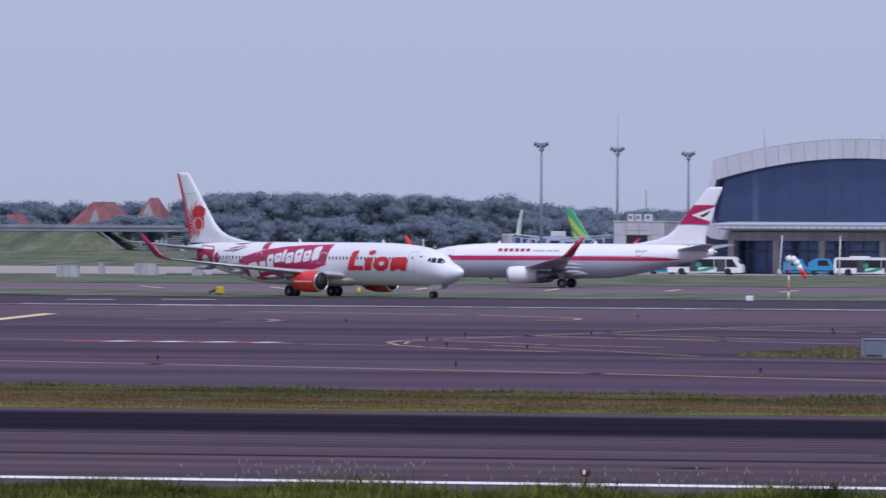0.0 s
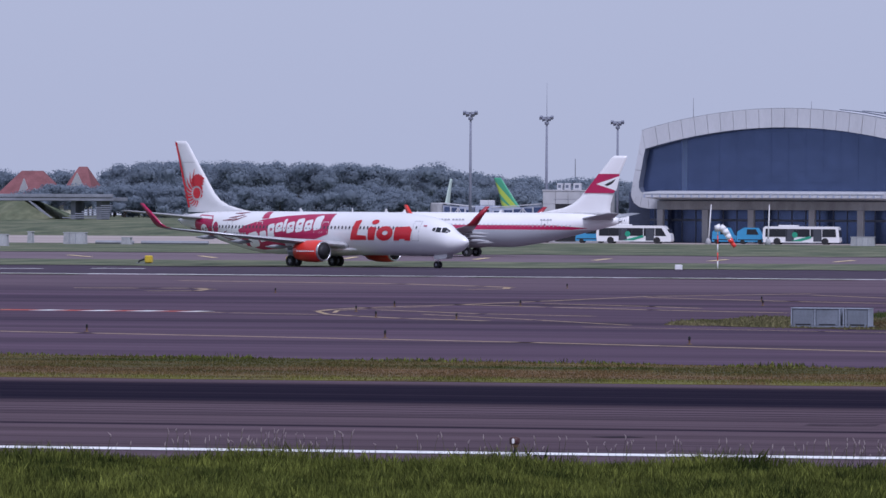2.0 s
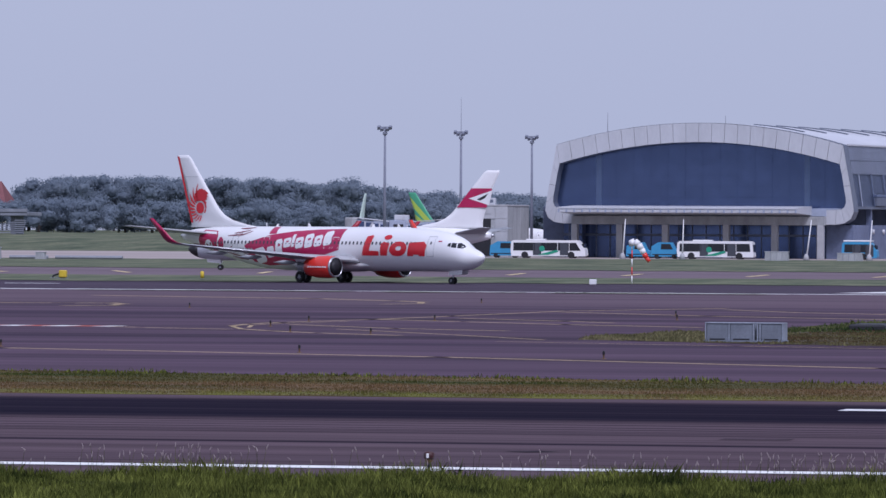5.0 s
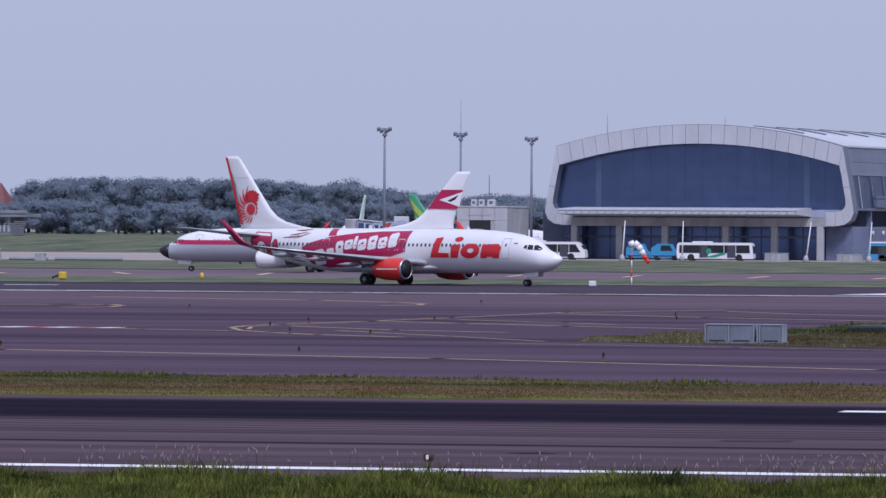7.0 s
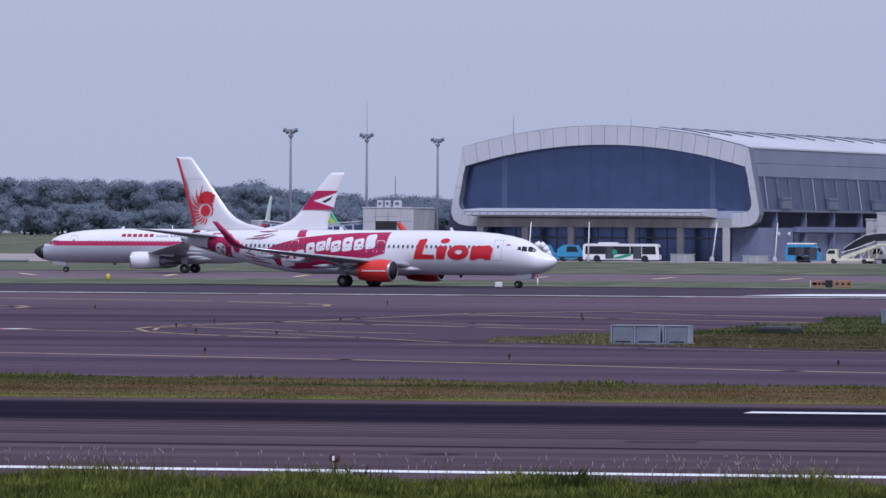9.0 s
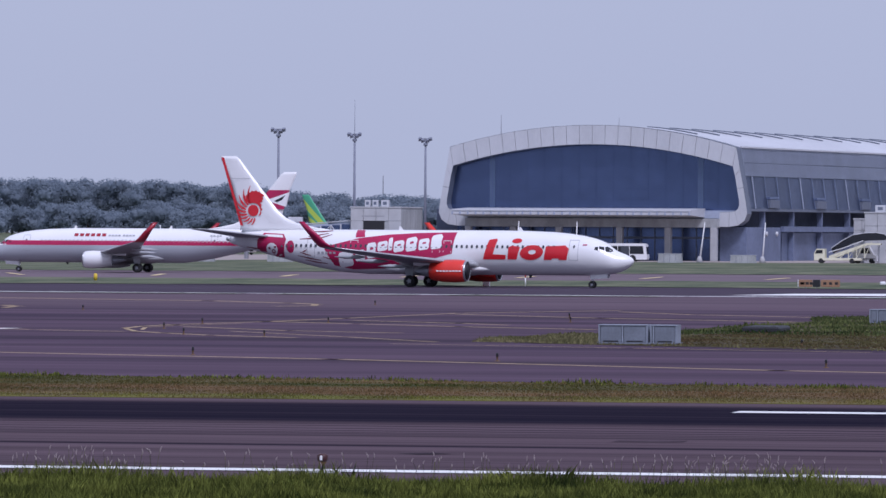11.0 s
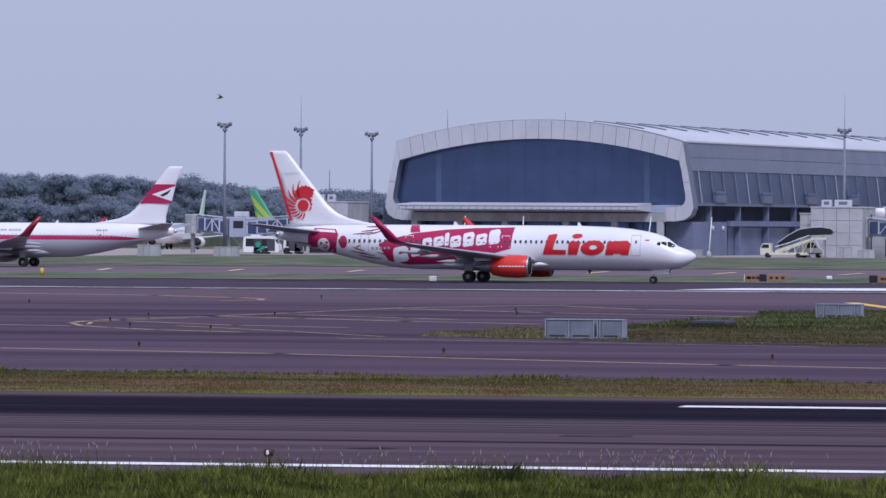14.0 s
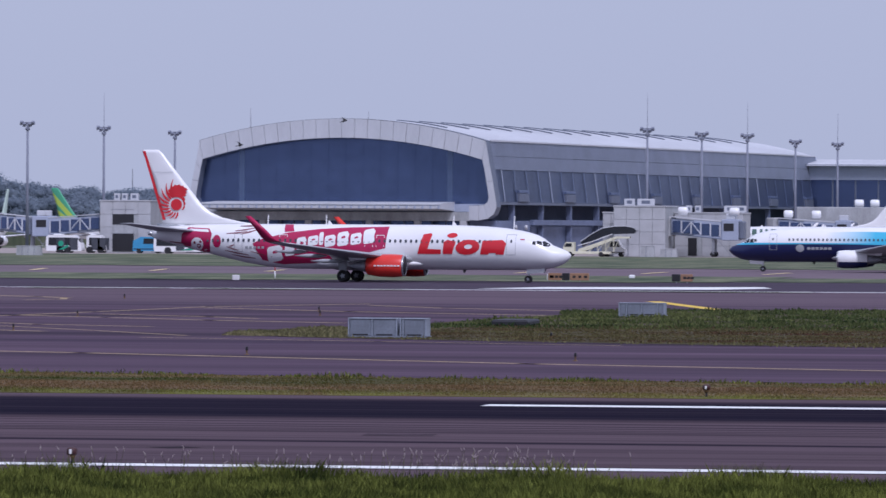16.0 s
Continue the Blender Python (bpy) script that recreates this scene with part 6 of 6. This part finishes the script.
blades("verge_grass", "lush green grass with dry patches beside the runway", 180000, (-46, -6), (121, 141.0), (0.07, 0.27), BLADE, 21, 0.8, 0.011)
blades("edge_grass", "ragged green grass tufts along the runway edge", 20000, (-46, -6), (139.5, 142.3), (0.06, 0.32), BLADE, 22, 0.95, 0.010)
blades("strip_grass", "short dry yellow-green grass on the strip", 90000, (-72, -12), (212.8, 246), (0.02, 0.09), BLADE_DRY, 23, 0.4, 0.025, lambda x, y: y < 234.2 - 0.245 * (x + 23))
blades("strip_edge_grass", "ragged green grass along strip edges", 30000, (-72, -12), (226, 247), (0.04, 0.15), BLADE, 24, 0.8, 0.025, lambda x, y: abs(y - 233.2 + 0.245 * (x + 23)) < 1.2 + 0.8 * np.sin(x * 0.8))


def front_of_island(x):
    """The near edge of the turf island."""
    return np.where(x < -46, 315.6 - 0.71 * (x + 46), 315.6 - 0.533 * (x + 46))


blades("island_grass", "short reddish brown grass on the turf island", 50000, (-55, -8), (306, 362), (0.03, 0.10), ISLAND_BLADE, 25, 0.5, 0.05, lambda x, y: (y > front_of_island(x) + 2) & (x > -50.5 + 0.02 * (y - 330)))
blades("island_bush_grass", "green weedy growth at the back of the turf island", 40000, (-53, -8), (352, 436), (0.04, 0.18), BUSH, 26, 0.9, 0.05, lambda x, y: x > -52.5 + 0.03 * (y - 389) + 1.5 * np.sin(y * 0.13))
blades("island_tip_grass", "pale yellow-green weeds at the tip of the turf island", 9000, (-58.5, -50), (321, 349), (0.03, 0.14), WEED_PALE, 27, 0.8, 0.04, lambda x, y: (y > front_of_island(x) + 1) & (x > -58.8 + 0.12 * abs(y - 334)))
blades("island_edge_grass", "pale dry weeds along the edge of the turf island", 7000, (-53, -8), (295, 322), (0.03, 0.16), WEED_PALE, 28, 0.9, 0.035, lambda x, y: abs(y - front_of_island(x) - 1) < 1.2 + np.sin(x * 1.7))


def seed_heads(n, seed):
    rng = np.random.default_rng(seed)
    stems, heads = bmesh.new(), bmesh.new()
    for _ in range(n):
        c = rng.choice([-36, -34.8, -34, -33.4, -29.5, -26.5, -24, -22, -21, -20.3, -19.5, -18.8])
        x, y, h = rng.normal(c, 0.8), rng.uniform(141, 144), rng.uniform(0.35, 0.68)
        l, k = rng.normal(0, 0.07), rng.uniform(0.05, 0.14)
        tube([(x, y, 0), (x + l * 0.5, y, h * 0.6), (x + l, y, h)], [0.004, 0.004, 0.003], 3, stems)
        tube([(x + l, y, h - k * 0.4), (x + l * 1.1, y, h), (x + l * 1.1 + rng.normal(0, 0.03), y, h + k * 0.6)], [0.004, rng.uniform(0.006, 0.013), 0.003], 5, heads)
    ob = tagged(part("seed_heads", heads, SEED), "pale fluffy grass seed heads by the runway", "grass", kind="stuff")
    part("stems", stems, BLADE, ob)
    return ob


seed_heads(190, 31)


# ---- what moves ----
LION_WAY = [(0, -158.83, 655.07, 33.43), (2, -150.24, 649.76, 33.28), (5, -139.27, 643.12, 32.19), (7.5, -130.55, 638.73, 25.27),
            (9, -125.23, 636.89, 17.9), (11.5, -115.94, 635.13, 6.95), (14.5, -105.33, 634.18, 4.02), (16, -100.16, 633.83, 4.02)]
OLD_WAY = [(0, -146.4), (1.5, -148.6), (3.5, -152.0), (5, -154.6), (7.5, -159.2), (9, -162.2), (12.5, -170.3), (14.5, -175.6), (16, -179.8)]
BLUE_WAY = [(0, -59.5), (8, -70.0), (14, -79.2), (15, -80.75), (16, -82.35)]

BIRD_WAY = [(0, -7.2, -1.2), (0.4, -9.14, -1.02), (0.5, -9.42, -0.86), (0.6, -9.79, -0.71), (0.8, -10.28, -0.38), (2.0, -13.16, 0.12), (2.1, -13.26, 0.25),
            (2.2, -13.30, 0.38), (2.3, -13.30, 0.46), (2.5, -13.27, 0.53), (3.0, -12.76, 0.153), (3.5, -12.6, -0.2), (4.0, -12.99, -0.386), (4.5, -14.37, 0.315), (5, -16.2, 1.1), (16, -30, 4)]

BIRD_WAY_TWO = [(0, -30, 1.2), (12, -15.4, 1.1), (14, -11.75, 1.06), (14.8, -10.96, 0.79), (15, -10.65, 0.75), (15.2, -10.45, 0.73), (15.4, -10.11, 0.73), (15.5, -9.88, 0.74), (15.7, -9.48, 0.78), (15.8, -9.31, 0.80), (15.9, -9.16, 0.835), (16, -9.04, 0.87)]
BIRD_WAY_THREE = [(0, -36, 0.9), (12.5, -17.5, 0.3), (14, -13.15, 0.37), (15.6, -10.62, 0.66), (15.7, -10.41, 0.66), (15.8, -10.22, 0.66), (15.9, -10.06, 0.67), (16, -9.92, 0.66)]
VAN_WAY = [(0, -172.5), (3, -169.0), (5, -165.3), (7.5, -160.0), (9, -158.5), (11.3, -142.5), (16, -142.5)]


def bird():
    ob = thing("bird", "small dark bird with swept wings in flight", "bird")
    part("body", tube([(0.11, 0, 0), (0.06, 0, 0.005), (-0.02, 0, 0), (-0.09, 0, 0)], [0.008, 0.03, 0.032, 0.01], 10), BIRD, ob, "", True)
    part("tail", slab([(-0.08, -0.004), (-0.16, -0.002), (-0.08, 0.004)], -0.025, 0.025), BIRD, ob)
    for side in (-1, 1):
        w = part("wing", loft([[(0.05, side * 0.02, 0.01), (0.0, side * 0.02, 0.018), (-0.05, side * 0.02, 0.01)], [(0.04, side * 0.12, 0.045), (0.0, side * 0.12, 0.05), (-0.02, side * 0.12, 0.045)], [(-0.06, side * 0.24, 0.06), (-0.07, side * 0.24, 0.062), (-0.08, side * 0.24, 0.06)]]), BIRD, ob, "swept dark wing", True)
    return ob


swift, swift_two, swift_three = bird(), bird(), bird()


def roll_wheels(ob, way):
    """Turns every wheel of a thing by the way it has gone: way of (seconds, metres)."""
    for w in [o for o in ob.children if o.name.startswith("wheel")]:
        r, c = max(v.co.z for v in w.data.vertices), w.location.copy()
        rows = []
        for i in range(161):
            t = i / 10
            k = max(j for j in range(len(way) - 1) if way[j][0] <= t or j == 0)
            (ta, a), (tb, b) = way[k], way[k + 1]
            d = a + (b - a) * (t - ta) / (tb - ta)
            rows.append((t, pose(*c, 0, math.degrees(d / r))))
        walk(w, rows)


def motions():
    walk(lion, [(t, pose(x, y, 0, 0, 0, -h)) for t, x, y, h in LION_WAY])
    way, d = [(0, 0.0)], 0.0
    for a, b in zip(LION_WAY, LION_WAY[1:]):
        d += math.hypot(b[1] - a[1], b[2] - a[2])
        way.append((b[0], d))
    roll_wheels(lion, way)
    # the old livery: from the fin's tip to the wheels
    walk(jet_old, [(t, pose(x - 39.05 + gsh.main, 815, 0, 0, 0, 180)) for t, x in OLD_WAY])
    roll_wheels(jet_old, [(t, -x) for t, x in OLD_WAY])
    walk(jet_blue, [(t, pose(x + bsh.main, 813, 0, 0, 0, 180)) for t, x in BLUE_WAY])
    for ob, way, turn in ((swift, BIRD_WAY, 170), (swift_two, BIRD_WAY_TWO, 10), (swift_three, BIRD_WAY_THREE, 20)):
        walk(ob, [(t, pose(240 * math.sin(radians(b)), 240 * math.cos(radians(b)), 5.45 + 240 * math.tan(radians(e)), 25, -15, turn)) for t, b, e in way])
    walk(minibus, [(t, pose(x, 1216 if t > 9 else 1200, 0)) for t, x in VAN_WAY])
    roll_wheels(jet_blue, [(t, -x) for t, x in BLUE_WAY])


motions()
